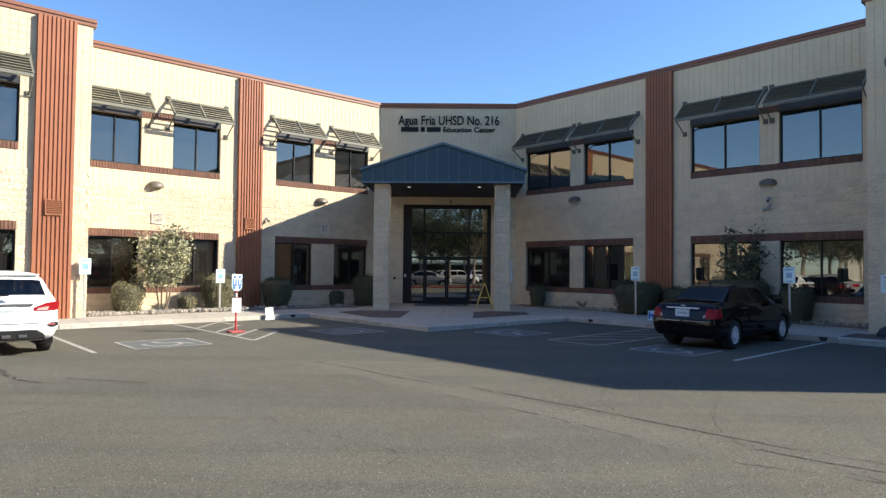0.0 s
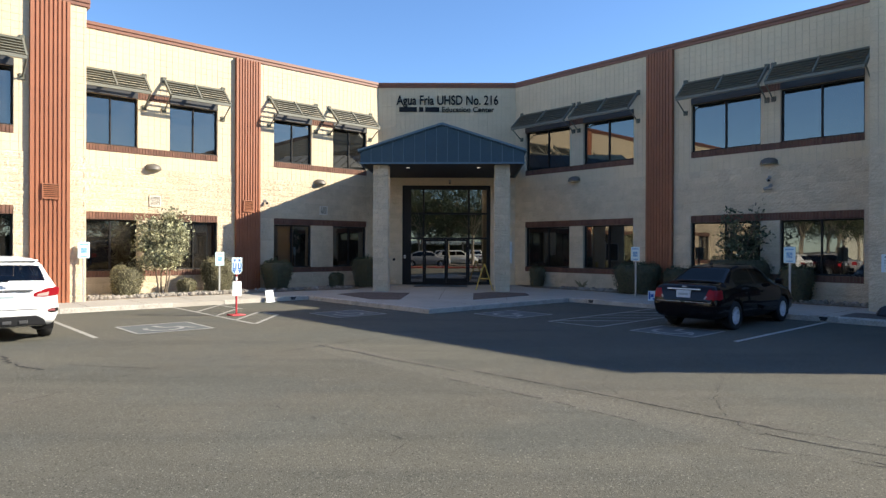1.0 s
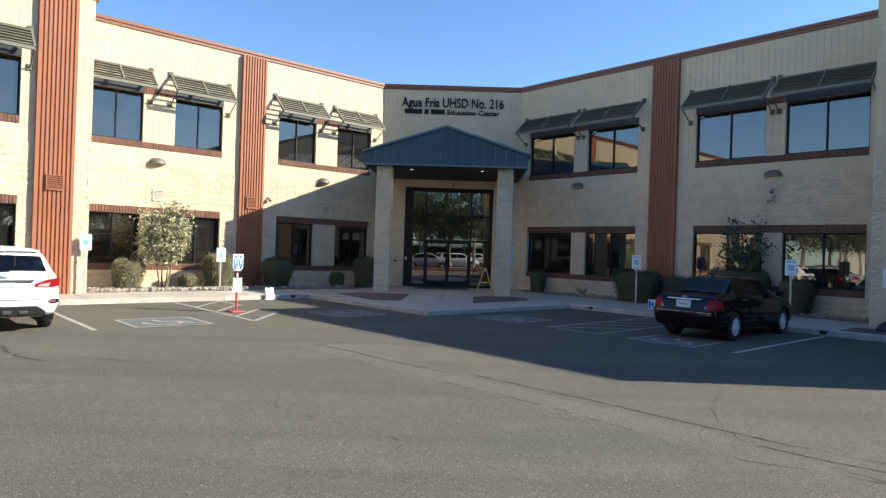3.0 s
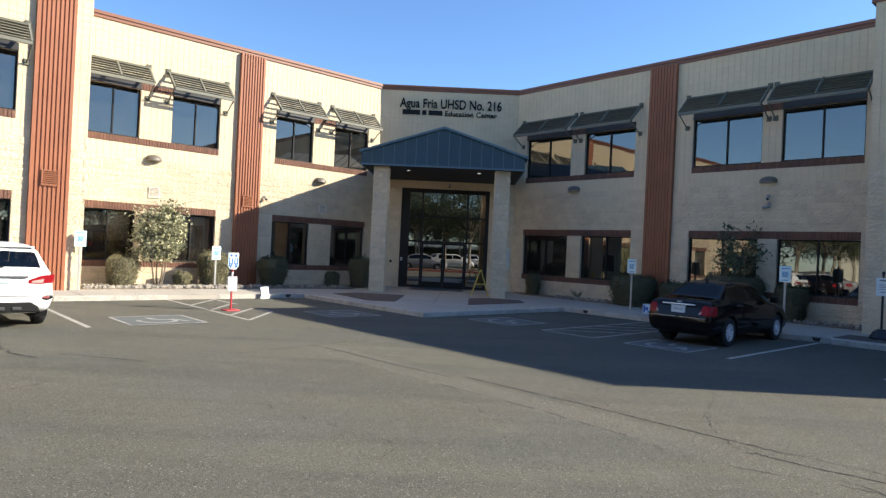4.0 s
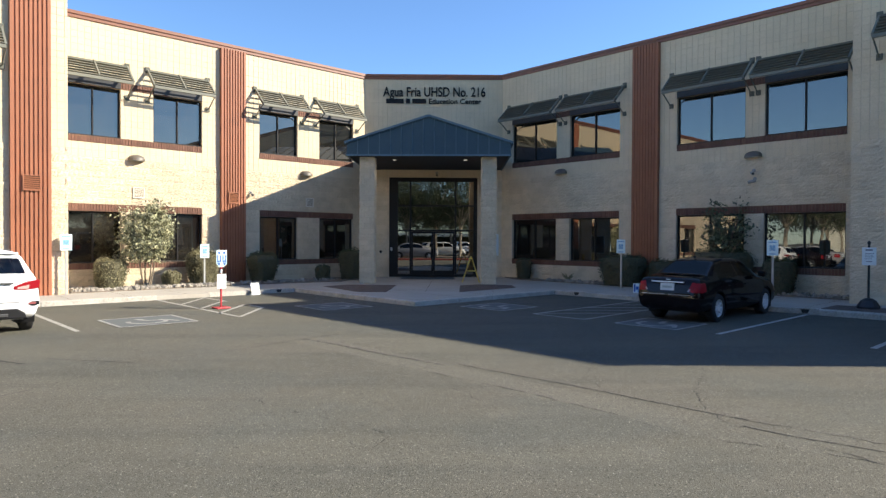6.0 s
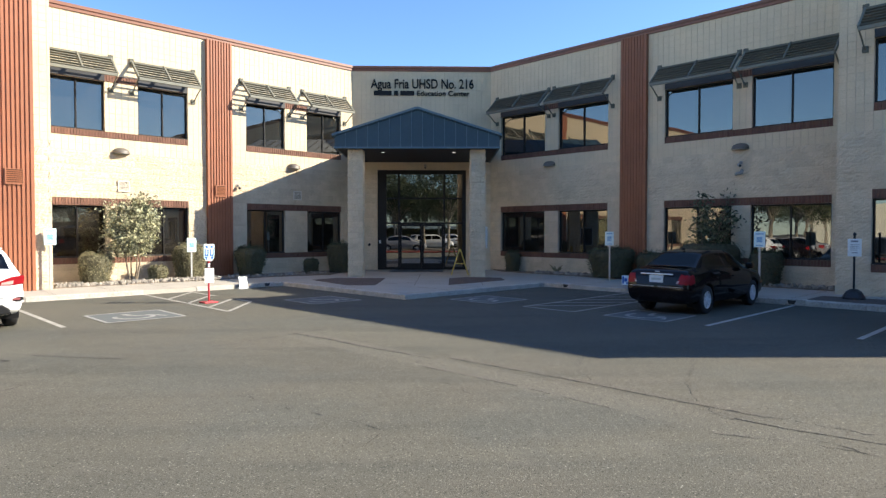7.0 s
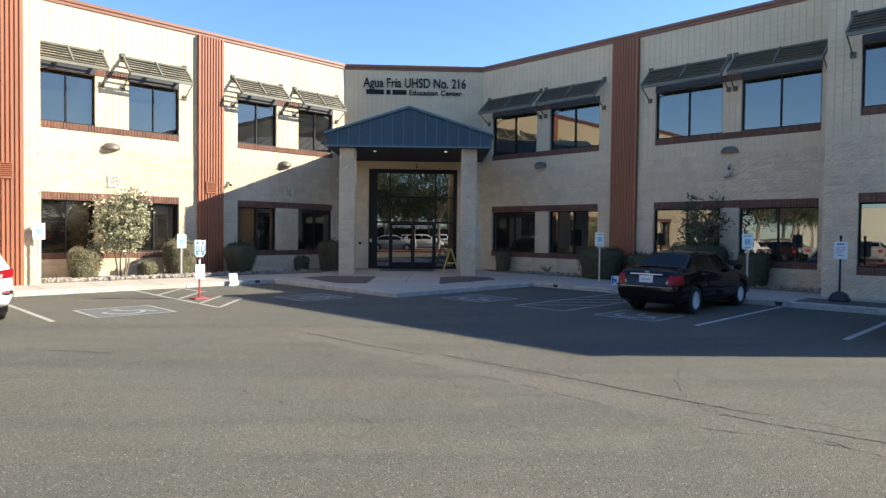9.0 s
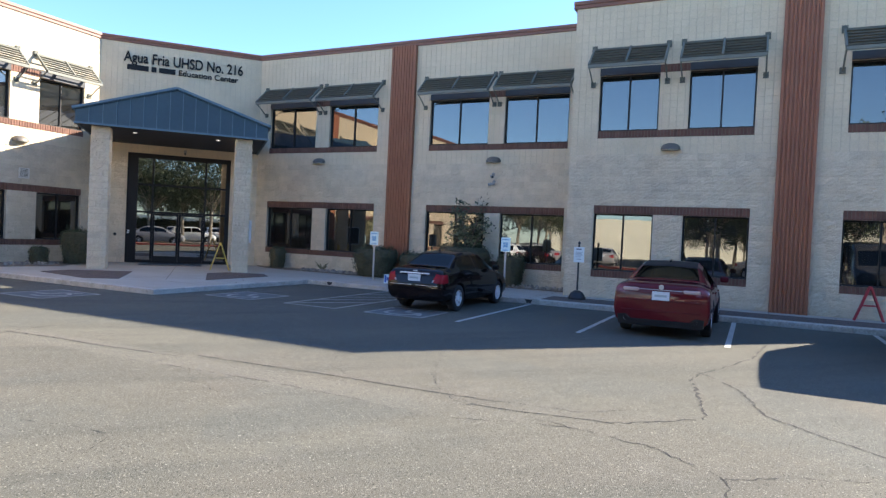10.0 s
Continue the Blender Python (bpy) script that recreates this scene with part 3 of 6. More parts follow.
def brick_band(wname, a, b, z0, z1):
    """Soldier bricks standing side by side, slightly proud of the wall."""
    bl = Build()
    n = round((b - a) / 0.09)
    w = (b - a) / n
    for i in range(n):
        d = 0.026 + random.random() * 0.006
        x0, x1 = a + i * w + 0.009, a + (i + 1) * w - 0.009
        bl.box(x0, x1, -d, 0.02, z0 + 0.006, z1 - 0.006)
    band = part("brick_band", bl, M_BRICK, WALL_OBJ[wname], "red soldier brick band")
    band["kind"] = "stuff"
    part("brick_bed", Build().box(a, b, -0.004, 0.015, z0 + 0.001, z1 - 0.001), M_BRICKBED, WALL_OBJ[wname])


for wname in WALLS:
    for a, b, z0, z1 in bands_of(wname):
        brick_band(wname, a, b, z0, z1)


def ribbed_strip(wname, a, b):
    """An upright box with trapezoid ribs on its face."""
    m = WALLS[wname][0]
    th = empty("ribbed_strip", m @ Matrix.Translation((a, 0, 0)), "rust-red ribbed metal panel strip on the block wall", "wall panel", "ribbed strips")
    w, n, z1 = b - a, 9, ROOF - 0.165
    part("backing_box", Build().box(0, w, -0.13, 0.0, BASE, z1), M_RUST, th)
    pitch = w / n
    for i in range(n):
        x0, x1 = i * pitch + (0 if i == 0 else 0.14 * pitch), (i + 1) * pitch - (0 if i == n - 1 else 0.14 * pitch)
        e0, e1 = (0 if i == 0 else 0.012), (0 if i == n - 1 else 0.012)
        part("rib", Build().prism([(x0, -0.13), (x0 + e0, -0.162), (x1 - e1, -0.162), (x1, -0.13)], BASE, z1), M_RUST, th)
    return th


for wname, spec in WALLS.items():
    if spec[4]:
        ribbed_strip(wname, *spec[4])


def wall_vent(wname, u, z, w, h, out, mat, label):
    th = empty("wall_vent", WALLS[wname][0] @ Matrix.Translation((u, out, z)), label, "vent", "wall vents")
    fr = Build().box(-w / 2, w / 2, -0.03, 0, 0, 0.03).box(-w / 2, w / 2, -0.03, 0, h - 0.03, h).box(-w / 2, -w / 2 + 0.03, -0.03, 0, 0.03, h - 0.03).box(w / 2 - 0.03, w / 2, -0.03, 0, 0.03, h - 0.03)
    part("frame", fr, mat, th)
    n = 7
    for i in range(n):
        z0 = 0.03 + (h - 0.06) * i / n
        part("slat", Build().box(-w / 2 + 0.03, w / 2 - 0.03, -0.022, -0.018, 0, (h - 0.06) / n * 0.66, Matrix.Translation((0, 0, z0)) @ pose(0, 0, 0, 12, 0, 0)), mat, th)
    # dark sheet put in for the shade in the slat gaps
    part("backing", Build().box(-w / 2 + 0.02, w / 2 - 0.02, -0.004, 0, 0.02, h - 0.02), M_FRAME, th)


M_VENT = material("cream painted vent metal", (0.68, 0.61, 0.5), 0.6)
wall_vent("wall_west", 7.43, 3.1, 0.38, 0.36, -0.03, M_VENT, "cream louvred metal vent on the block wall")
wall_vent("wall_west", 14.05, 3.06, 0.36, 0.36, -0.03, M_VENT, "cream louvred metal vent on the block wall")
wall_vent("wall_west", 10.74, 3.06, 0.4, 0.42, -0.175, M_RUST, "rust-red louvred vent on the ribbed strip")
wall_vent("wall_west_bay", 3.95, 3.06, 0.44, 0.44, -0.175, M_RUST, "rust-red louvred vent on the ribbed strip")


# ---- sunshades over the upper windows ----
def sunshade_at(m, w):
    th = empty("sunshade", m, "grey-green steel louvred sunshade on wall brackets", "sunshade", "window sunshades")
    top, front = Vector((0, -0.06, 7.44)), Vector((0, -0.70, 6.83))
    way = (front - top)
    for x in (0.0, w):
        part("side_rail", Build().bar(top + Vector((x, 0, 0)), front + Vector((x, 0, 0)), 0.05, 0.09), M_RAIL, th)
        part("bracket", Build().box(x - 0.07, x + 0.07, -0.06, -0.012, 7.37, 7.56), M_SHADE, th)
        part("bracket", Build().box(x - 0.07, x + 0.07, -0.05, -0.012, 6.34, 6.50), M_SHADE, th)
        part("strut", Build().tube([front + Vector((x, 0.02, -0.04)), front + Vector((x, 0.28, -0.19)), (x, -0.15, 6.45), (x, -0.04, 6.42)], 0.022, 6), M_RAIL, th)
    part("middle_rail", Build().bar(top + Vector((w / 2, 0, 0.012)), front + Vector((w / 2, 0, 0.012)), 0.05, 0.12), M_RAIL, th)
    part("front_bar", Build().box(0, w, -0.745, -0.685, 6.745, 6.845), M_RAIL, th, bevel=0.008)
    part("back_bar", Build().box(0, w, -0.10, -0.05, 7.40, 7.47), M_SHADE, th)
    for k in range(6):
        p = top + way * ((k + 0.55) / 6.0)
        blade = Matrix.Translation(p) @ pose(0, 0, 0, -12, 0, 0)
        prof = [(-0.052, -0.004), (0.052, -0.004), (0.052, 0.004), (-0.044, 0.004), (-0.044, 0.022), (-0.052, 0.022)]
        turn = Matrix(((0, 0, 1, 0), (1, 0, 0, 0), (0, 1, 0, 0), (0, 0, 0, 1)))
        part("slat", Build().prism(prof, 0.02, w - 0.02, blade @ turn), M_SHADE, th)
    return th


shade_made = {}
for wname, spec in WALLS.items():
    for pair in spec[3]:
        for a, b in pair:
            m = spec[0] @ Matrix.Translation((a - 0.20, 0, 0))
            w = round(b - a + 0.40, 2)
            if w in shade_made:
                copy_thing(shade_made[w], m)
            else:
                shade_made[w] = sunshade_at(m, w)


# ---- lamps, cameras and lettering on the walls ----
M_LAMP = material("grey-brown painted lamp housing", (0.135, 0.116, 0.092), 0.5)
M_LENS = material("milky lamp lens", (0.5, 0.48, 0.42), 0.3)


def wall_lamp_at(m):
    """A quarter-dome wall lamp: rounded hood, flat open lens below."""
    th = empty("wall_lamp", m, "grey-brown quarter-dome lamp fixture on the block wall", "wall lamp", "wall lamps")
    bl = Build()
    rows = []
    for i in range(9):
        a = math.pi * i / 8
        rows.append([(-0.27 * math.cos(a), -0.26 * math.sin(a) ** 0.8 * math.cos(e) ** 0.8 - 0.012, 0.20 * math.sin(e) ** 0.9 * math.sin(a) ** 0.7) for e in [math.pi / 2 * k / 6 for k in range(7)]])
    bl.grid(rows)
    part("hood", bl, M_LAMP, th, smooth=True)
    poly = [(-0.24 * math.cos(math.pi * i / 10), -0.25 * math.sin(math.pi * i / 10) - 0.012) for i in range(11)]
    part("lens", Build().prism(poly, -0.012, 0.0), M_LENS, th)
    return th


first = None
for wname, u, z in (("wall_west", 7.36, 4.36), ("wall_west", 13.88, 4.32), ("wall_east", 3.19, 4.42), ("wall_east", 10.65, 4.40), ("wall_east_bay", 2.88, 4.46)):
    m = WALLS[wname][0] @ Matrix.Translation((u, 0, z))
    if first is None:
        first = wall_lamp_at(m)
    else:
        copy_thing(first, m)

M_BLACK = material("black plastic", (0.018, 0.018, 0.02), 0.4)


M_CAMERA = material("grey camera plastic", (0.30, 0.29, 0.27), 0.5)


def camera_unit(wname, u, z, turn):
    th = empty("security_camera", WALLS[wname][0] @ Matrix.Translation((u, -0.01, z)), "small grey bullet security camera on a wall bracket", "security camera", "security cameras")
    part("mount", Build().tube([(0, 0, 0), (0, -0.03, 0)], 0.06, 12), M_CAMERA, th)
    part("arm", Build().tube([(0, -0.02, 0), (0, -0.12, -0.02), (0, -0.16, -0.07)], 0.02, 8), M_CAMERA, th)
    r = Matrix.Translation((0, -0.16, -0.09)) @ pose(0, 0, 0, 0, 0, turn)
    part("body", Build().tube([r @ Vector(p) for p in ((0, 0.08, 0.02), (0, -0.14, -0.03))], 0.05, 12), M_CAMERA, th)
    part("lens", Build().tube([r @ Vector(p) for p in ((0, -0.141, -0.03), (0, -0.15, -0.032))], 0.035, 12), M_BLACK, th)


camera_unit("wall_east", 10.67, 3.98, 30)
camera_unit("wall_east", 10.70, 3.72, -70)
camera_unit("wall_west", 11.47, 3.52, -20)
camera_unit("wall_entrance", FLEN / 2 + 0.15, 4.66, 0)


def letters(name, words, u0, u1, z0, z1, parent, weight):
    cu = bpy.data.curves.new("words", "FONT")
    cu.body, cu.size, cu.extrude, cu.offset = words, 1.0, 0.02, weight
    tmp = new("words", cu)
    bpy.context.view_layer.update()
    me = bpy.data.meshes.new_from_object(tmp.evaluated_get(bpy.context.evaluated_depsgraph_get()))
    bpy.data.objects.remove(tmp)
    bpy.data.curves.remove(cu)
    xs = [v.co.x for v in me.vertices]
    sx, sz = (u1 - u0) / (max(xs) - min(xs)), (z1 - z0) / 0.70
    for v in me.vertices:
        v.co = Vector((u0 + (v.co.x - min(xs)) * sx, -0.035 - v.co.z, z0 + v.co.y * sz))
    me.name = name
    return part(name, me, M_LETTER, parent)


sign = empty("building_sign", WALLS["wall_entrance"][0], "dark metal letters fixed to the block wall over the entrance", "sign")
letters("lettering", "Agua Fria UHSD No. 216", 0.80, 5.26, 8.00, 8.40, sign, 0.014)
letters("lettering", "Education Center", 2.80, 5.08, 7.68, 7.90, sign, 0.010)
for a, b in ((0.93, 1.70), (1.80, 1.98), (2.07, 2.68)):
    part("lettering_bar", Build().box(a, b, -0.045, -0.012, 7.69, 7.89), M_LETTER, sign)

# ---- entrance glazing ----
DM = WALLS["wall_entrance"][0] @ Matrix.Translation((FLEN / 2, 0.12, BASE))
door = empty("door_1", DM, "tall dark bronze glazed entrance with double doors and sidelights", "door", kind="structure")
DH = DOOR[2] - BASE
fr = Build()
for x, w in ((-1.58, 0.06), (-1.0, 0.07), (0.98, 0.07), (1.80, 0.06)):
    fr.box(x - w / 2, x + w / 2, -0.05, 0.06, 0, DH - 0.18)
fr.box(-1.93, -1.61, -0.05, 0.06, 0, DH - 0.18)
fr.box(1.83, 1.93, -0.05, 0.06, 0, DH - 0.18)
fr.box(-1.93, 1.93, -0.05, 0.06, DH - 0.18, DH)
for z in (2.03, 3.12):
    for a, b in ((-1.55, -1.035), (-0.965, 0.945), (1.015, 1.77)):
        fr.box(a, b, -0.045, 0.055, z - 0.035, z + 0.035)
for a, b in ((-1.55, -1.035), (1.015, 1.77)):
    fr.box(a, b, -0.045, 0.055, 0, 0.12)
part("door_frame", fr, M_FRAME, door)
for a, b in ((-1.55, -1.035), (-0.965, 0.945), (1.015, 1.77)):
    for z0, z1 in ((2.065, 3.085), (3.155, DH - 0.18)):
        p = part("pane", Build().box(a, b, 0.0, 0.01, z0, z1), M_DOORGLASS, door)
        p.visible_shadow = False
for a, b in ((-1.55, -1.035), (1.015, 1.77)):
    p = part("pane", Build().box(a, b, 0.0, 0.01, 0.12, 1.995), M_DOORGLASS, door)
    p.visible_shadow = False
for a, b, hx in ((-0.96, -0.005, -0.09), (0.005, 0.94, 0.09)):
    leaf = part("door_leaf", Build().box(a, a + 0.07, -0.04, 0.03, 0.01, 1.99).box(b - 0.07, b, -0.04, 0.03, 0.01, 1.99).box(a + 0.07, b - 0.07, -0.04, 0.03, 0.01, 0.28).box(a + 0.07, b - 0.07, -0.04, 0.03, 1.91, 1.99), M_FRAME, door)
    p = part("pane", Build().box(a + 0.07, b - 0.07, 0.0, 0.008, 0.28, 1.91), M_DOORGLASS, leaf)
    p.visible_shadow = False
    part("door_handle", Build().tube([(hx, -0.09, 0.85), (hx, -0.09, 1.25)], 0.014, 8).tube([(hx, -0.09, 0.9), (hx, -0.03, 0.9)], 0.01, 6).tube([(hx, -0.09, 1.2), (hx, -0.03, 1.2)], 0.01, 6), M_FRAME, leaf)
tagged(part("door_mat", Build().box(-1.33, 0.9, -1.75, -0.3, 0.0, 0.02), M_BLACK, m=DM), "black rubber entrance mat on the concrete", "door mat")
card = empty("card_reader", DM @ Matrix.Translation((-1.38 - 0.45, -0.06, 1.15)), "small white access card reader beside the door", "card reader")
part("body", Build().box(-0.04, 0.04, -0.02, 0, 0, 0.14), M_WHITE, card, bevel=0.006)
part("button", Build().tube([(0, -0.02, 0.07), (0, -0.026, 0.07)], 0.018, 10), M_BLACK, card)
btn = empty("door_button", WALLS["wall_entrance"][0] @ Matrix.Translation((0.72, -0.012, 1.22)), "round black door opener button on the wall", "push button")
part("plate", Build().tube([(0, 0, 0), (0, -0.02, 0)], 0.06, 14), M_BLACK, btn)
part("button", Build().tube([(0, -0.02, 0), (0, -0.03, 0)], 0.04, 14), M_FRAME, btn)

# recessed lamps in the soffit
M_BULB = bpy.data.materials.new("soffit lamp glow")
M_BULB.use_nodes = True
M_BULB.node_tree.nodes["Principled BSDF"].inputs["Emission Color"].default_value = (1, 0.92, 0.8, 1)
M_BULB.node_tree.nodes["Principled BSDF"].inputs["Emission Strength"].default_value = 0.35
for x, y in ((-1.35, -3.6), (1.35, -3.6)):
    lamp = empty("recessed_lamp", CANOPY @ Matrix.Translation((x, y, ZS + 0.02)), "small round recessed lamp glowing in the canopy soffit", "ceiling lamp", "soffit lamps")
    part("trim_ring", Build().tube([(0, 0, 0), (0, 0, -0.012)], 0.08, 16), M_WHITE, lamp)
    glow = new("lamp_light", bpy.data.lights.new("lamp_light", "AREA"))
    glow.data.shape, glow.data.size, glow.data.energy, glow.data.color = "DISK", 0.12, 4.0, (1.0, 0.93, 0.84)
    glow.parent, glow.location = lamp, (0, 0, -0.03)
    part("bulb", Build().tube([(0, 0, -0.012), (0, 0, -0.02)], 0.055, 16), M_BULB, lamp)
# notice board between the east column and the wall
board = empty("notice_board", CANOPY @ Matrix.Translation((2.555, -4.02, BASE + 1.05)), "narrow white notice case on the side of the column", "notice board")
part("case", Build().box(-0.05, 0.03, -0.28, 0.28, 0, 0.80), M_WHITE, board, bevel=0.01)
part("panel", Build().box(0.03, 0.036, -0.24, 0.24, 0.04, 0.76), M_FRAME, board)


# ---- parking markings, cracks ----
def strip_quad(bl, a, b, w, z=0.004):
    a, b = Vector((*a, z)), Vector((*b, z))
    n = Vector((-(b - a).y, (b - a).x, 0)).normalized() * w / 2
    bl.add([a - n, b - n, b + n, a + n], [(0, 1, 2, 3)])


def marking(name, lines, w, mat, label):
    bl = Build()
    for a, b in lines:
        strip_quad(bl, a, b, w)
    return tagged(part(name, bl, mat), label, "road marking", "parking markings", "structure")


for y, x0, x1 in ((5.28, 12.0, 16.85), (2.87, 12.3, 16.85), (0.26, 12.45, 16.85), (-2.55, 12.4, 16.85), (-5.2, 12.4, 16.85)):
    marking("road_marking", [((x0, y), (x1, y))], 0.10, M_LINEBRIGHT, "worn white parking stall line on the asphalt")
for x in (3.27, 0.6, -2.1):
    marking("road_marking", [((x, 13.4), (x, 18.8))], 0.10, M_LINE, "worn white parking stall line on the asphalt")
# hatched access aisles
marking("road_marking", [((6.55, 13.58), (6.6, 18.85)), ((6.6, 17.15), (7.85, 18.65)), ((6.55, 15.8), (7.88, 17.4)), ((6.55, 14.62), (7.88, 16.1)), ((6.55, 13.6), (7.88, 15.1)), ((7.9, 17.2), (7.9, 18.85)), ((7.9, 15.1), (7.9, 15.9))], 0.10, M_LINE, "worn white hatched access aisle on the asphalt")
marking("road_marking", [((12.0, 9.66), (16.8, 9.72)), ((12.0, 8.25), (16.8, 8.38)), ((12.0, 8.25), (12.0, 9.66)), ((12.2, 9.66), (13.75, 8.3)), ((13.2, 9.66), (14.75, 8.3)), ((14.2, 9.66), (15.75, 8.3)), ((15.2, 9.66), (16.7, 8.4))], 0.085, M_LINE, "worn white hatched access aisle on the asphalt")


def wheel_badge(cx, cy, turn, s=1.5):
    """Blue square with a white border and a plain wheel shape."""
    m = pose(cx, cy, 0, 0, 0, turn)
    th = empty("stall_badge", m, "faded blue square with white accessible parking badge on asphalt", "road marking", "parking badges")
    part("field", Build().box(-s / 2, s / 2, -s / 2, s / 2, 0.002, 0.005), M_LINEBLUE, th)
    b = Build()
    for a, c in (((-s / 2, -s / 2), (s / 2, -s / 2)), ((s / 2, -s / 2), (s / 2, s / 2)), ((s / 2, s / 2), (-s / 2, s / 2)), ((-s / 2, s / 2), (-s / 2, -s / 2))):
        strip_quad(b, a, c, 0.07, 0.008)
    part("border", b, M_LINEFADE, th)
    arc = [math.radians(150 + 15 * k) for k in range(17)]
    part("wheel_shape", Build().grid([[(q * math.cos(a) - 0.05, q * math.sin(a) - 0.12, 0.008) for a in arc] for q in (0.31, 0.41)]), M_LINEFADE, th)
    for a, c, w, z in (((-0.1, 0.42), (-0.02, 0.0), 0.12, 0.0085), ((-0.02, 0.0), (0.36, -0.05), 0.10, 0.009), ((0.36, -0.05), (0.5, -0.42), 0.09, 0.0095)):
        b = Build()
        strip_quad(b, a, c, w, z)
        part("badge_bar", b, M_LINEFADE, th)


wheel_badge(4.78, 14.2, 0)
wheel_badge(9.4, 14.18, 0, 1.42)
wheel_badge(12.6, 11.3, -90, 1.42)
wheel_badge(12.6, 6.75, -90, 1.36)


def crack(pts, w, jitter, seed, label):
    r = random.Random(seed)
    bl = Build()
    fine, drift = [], 0.0
    for a, b in zip(pts, pts[1:]):
        a, b = Vector((*a, 0)), Vector((*b, 0))
        n = max(2, int((b - a).length / 0.05))
        side = Vector((-(b - a).y, (b - a).x, 0)).normalized()
        for k in range(n):
            drift = 0.45 * drift + r.uniform(-jitter, jitter) * 0.75
            fine.append(a.lerp(b, k / n) + side * drift)
    fine.append(Vector((*pts[-1], 0)))
    left, right = [], []
    gap = 0
    for i, p in enumerate(fine):
        if label == WILD and gap == 0 and r.random() < (0.055 if w > 0.015 else 0.13) and len(left) > 2:
            bl.grid([right, left])
            left, right, gap = [], [], r.randrange(1, 3 if w > 0.015 else 5)
        if gap:
            gap -= 1
            continue
        way = (fine[min(i + 1, len(fine) - 1)] - fine[max(i - 1, 0)]).normalized()
        h = w * r.uniform(0.12, 1.25) / 2
        side = Vector((-way.y, way.x, 0)) * h
        left.append((p.x + side.x, p.y + side.y, 0.003))
        right.append((p.x - side.x, p.y - side.y, 0.003))
    if len(left) > 1:
        bl.grid([right, left])
    return tagged(part("crack", bl, M_CRACK), label, "crack", "asphalt cracks", "structure")


SEAM = "dark straight paving seam in the asphalt"
WILD = "thin wandering crack in the asphalt"
crack([(5.94, 9.87), (6.03, 8.9), (6.04, 7.71), (6.1, 7.1), (6.14, 6.5)], 0.035, 0.02, 1, SEAM)
crack([(6.33, 6.43), (6.38, 5.25), (6.43, 4.44), (6.42, 3.67), (6.43, 3.02), (6.45, 2.52)], 0.035, 0.012, 17, SEAM)
crack([(6.21, 2.47), (6.21, 2.22), (6.23, 1.89), (6.29, 1.59), (6.33, 1.3), (6.36, 1.05)], 0.030, 0.012, 18, SEAM)
crack([(6.36, 1.05), (6.97, 0.36)], 0.029, 0.03, 2, WILD)
crack([(5.69, 6.26), (5.70, 5.6), (5.73, 4.98), (5.72, 4.24), (5.68, 3.6)], 0.019, 0.015, 3, WILD)
crack([(5.68, 3.6), (5.65, 3.2), (5.54, 2.89), (5.56, 2.68), (5.66, 2.3), (5.79, 1.97), (5.94, 1.63), (5.98, 1.39), (5.95, 1.15)], 0.014, 0.035, 19, WILD)
crack([(6.45, 2.52), (6.49, 2.21), (6.54, 1.88), (6.56, 1.7), (6.53, 1.5), (6.71, 1.26), (7.0, 1.0)], 0.016, 0.025, 4, WILD)
crack([(6.04, 1.74), (5.98, 1.4), (5.93, 1.1), (5.8, 0.58), (5.33, 0.05), (4.94, 0.01)], 0.017, 0.035, 5, WILD)
crack([(7.03, 0.28), (7.76, 0.36), (8.47, 0.48), (9.0, 0.56), (9.55, 0.52), (10.4, 0.2), (11.4, -0.12), (13.2, -0.35)], 0.038, 0.035, 6, WILD)
crack([(9.6, 0.48), (9.2, 0.19), (8.54, -0.07), (7.57, -0.28), (7.07, -0.76), (6.6, -1.25), (5.7, -2.1)], 0.032, 0.03, 7, WILD)
crack([(5.3, 0.06), (5.7, -0.5), (6.0, -1.2)], 0.014, 0.03, 8, WILD)
crack([(7.87, 5.23), (7.29, 4.92), (6.87, 4.72), (6.76, 4.47), (6.57, 4.22), (6.43, 4.11)], 0.010, 0.03, 9, WILD)
crack([(8.66, 4.02), (8.45, 3.89), (7.99, 3.72), (7.37, 3.49), (6.98, 3.27), (6.66, 3.05), (6.29, 2.73), (6.13, 2.54), (6.21, 2.45)], 0.011, 0.03, 10, WILD)
crack([(5.6, 6.91), (5.7, 6.5), (6.06, 6.55)], 0.014, 0.02, 20, WILD)
crack([(5.25, 5.49), (5.24, 5.15), (5.08, 4.83)], 0.012, 0.03, 21, WILD)
crack([(1.5, 14.3), (1.56, 13.5), (1.5, 12.7), (1.63, 12.15), (1.6, 11.45), (1.72, 10.8), (1.9, 10.4)], 0.060, 0.045, 11, WILD)
crack([(2.2, 10.65), (3.02, 9.53)], 0.037, 0.015, 12, SEAM)
crack([(3.0, 9.54), (4.45, 9.57), (5.95, 9.84), (7.45, 10.02)], 0.026, 0.03, 13, WILD)
crack([(0.3, 8.0), (1.6, 8.6), (3.02, 9.5)], 0.014, 0.03, 14, WILD)
crack([(3.33, 6.43), (3.29, 6.17), (3.38, 5.87), (3.37, 5.59), (3.45, 5.37), (3.56, 5.0), (3.57, 4.76), (3.58, 4.5)], 0.012, 0.02, 15, WILD)
crack([(3.58, 4.46), (3.43, 4.38), (3.31, 4.32), (3.19, 4.26)], 0.009, 0.02, 16, WILD)

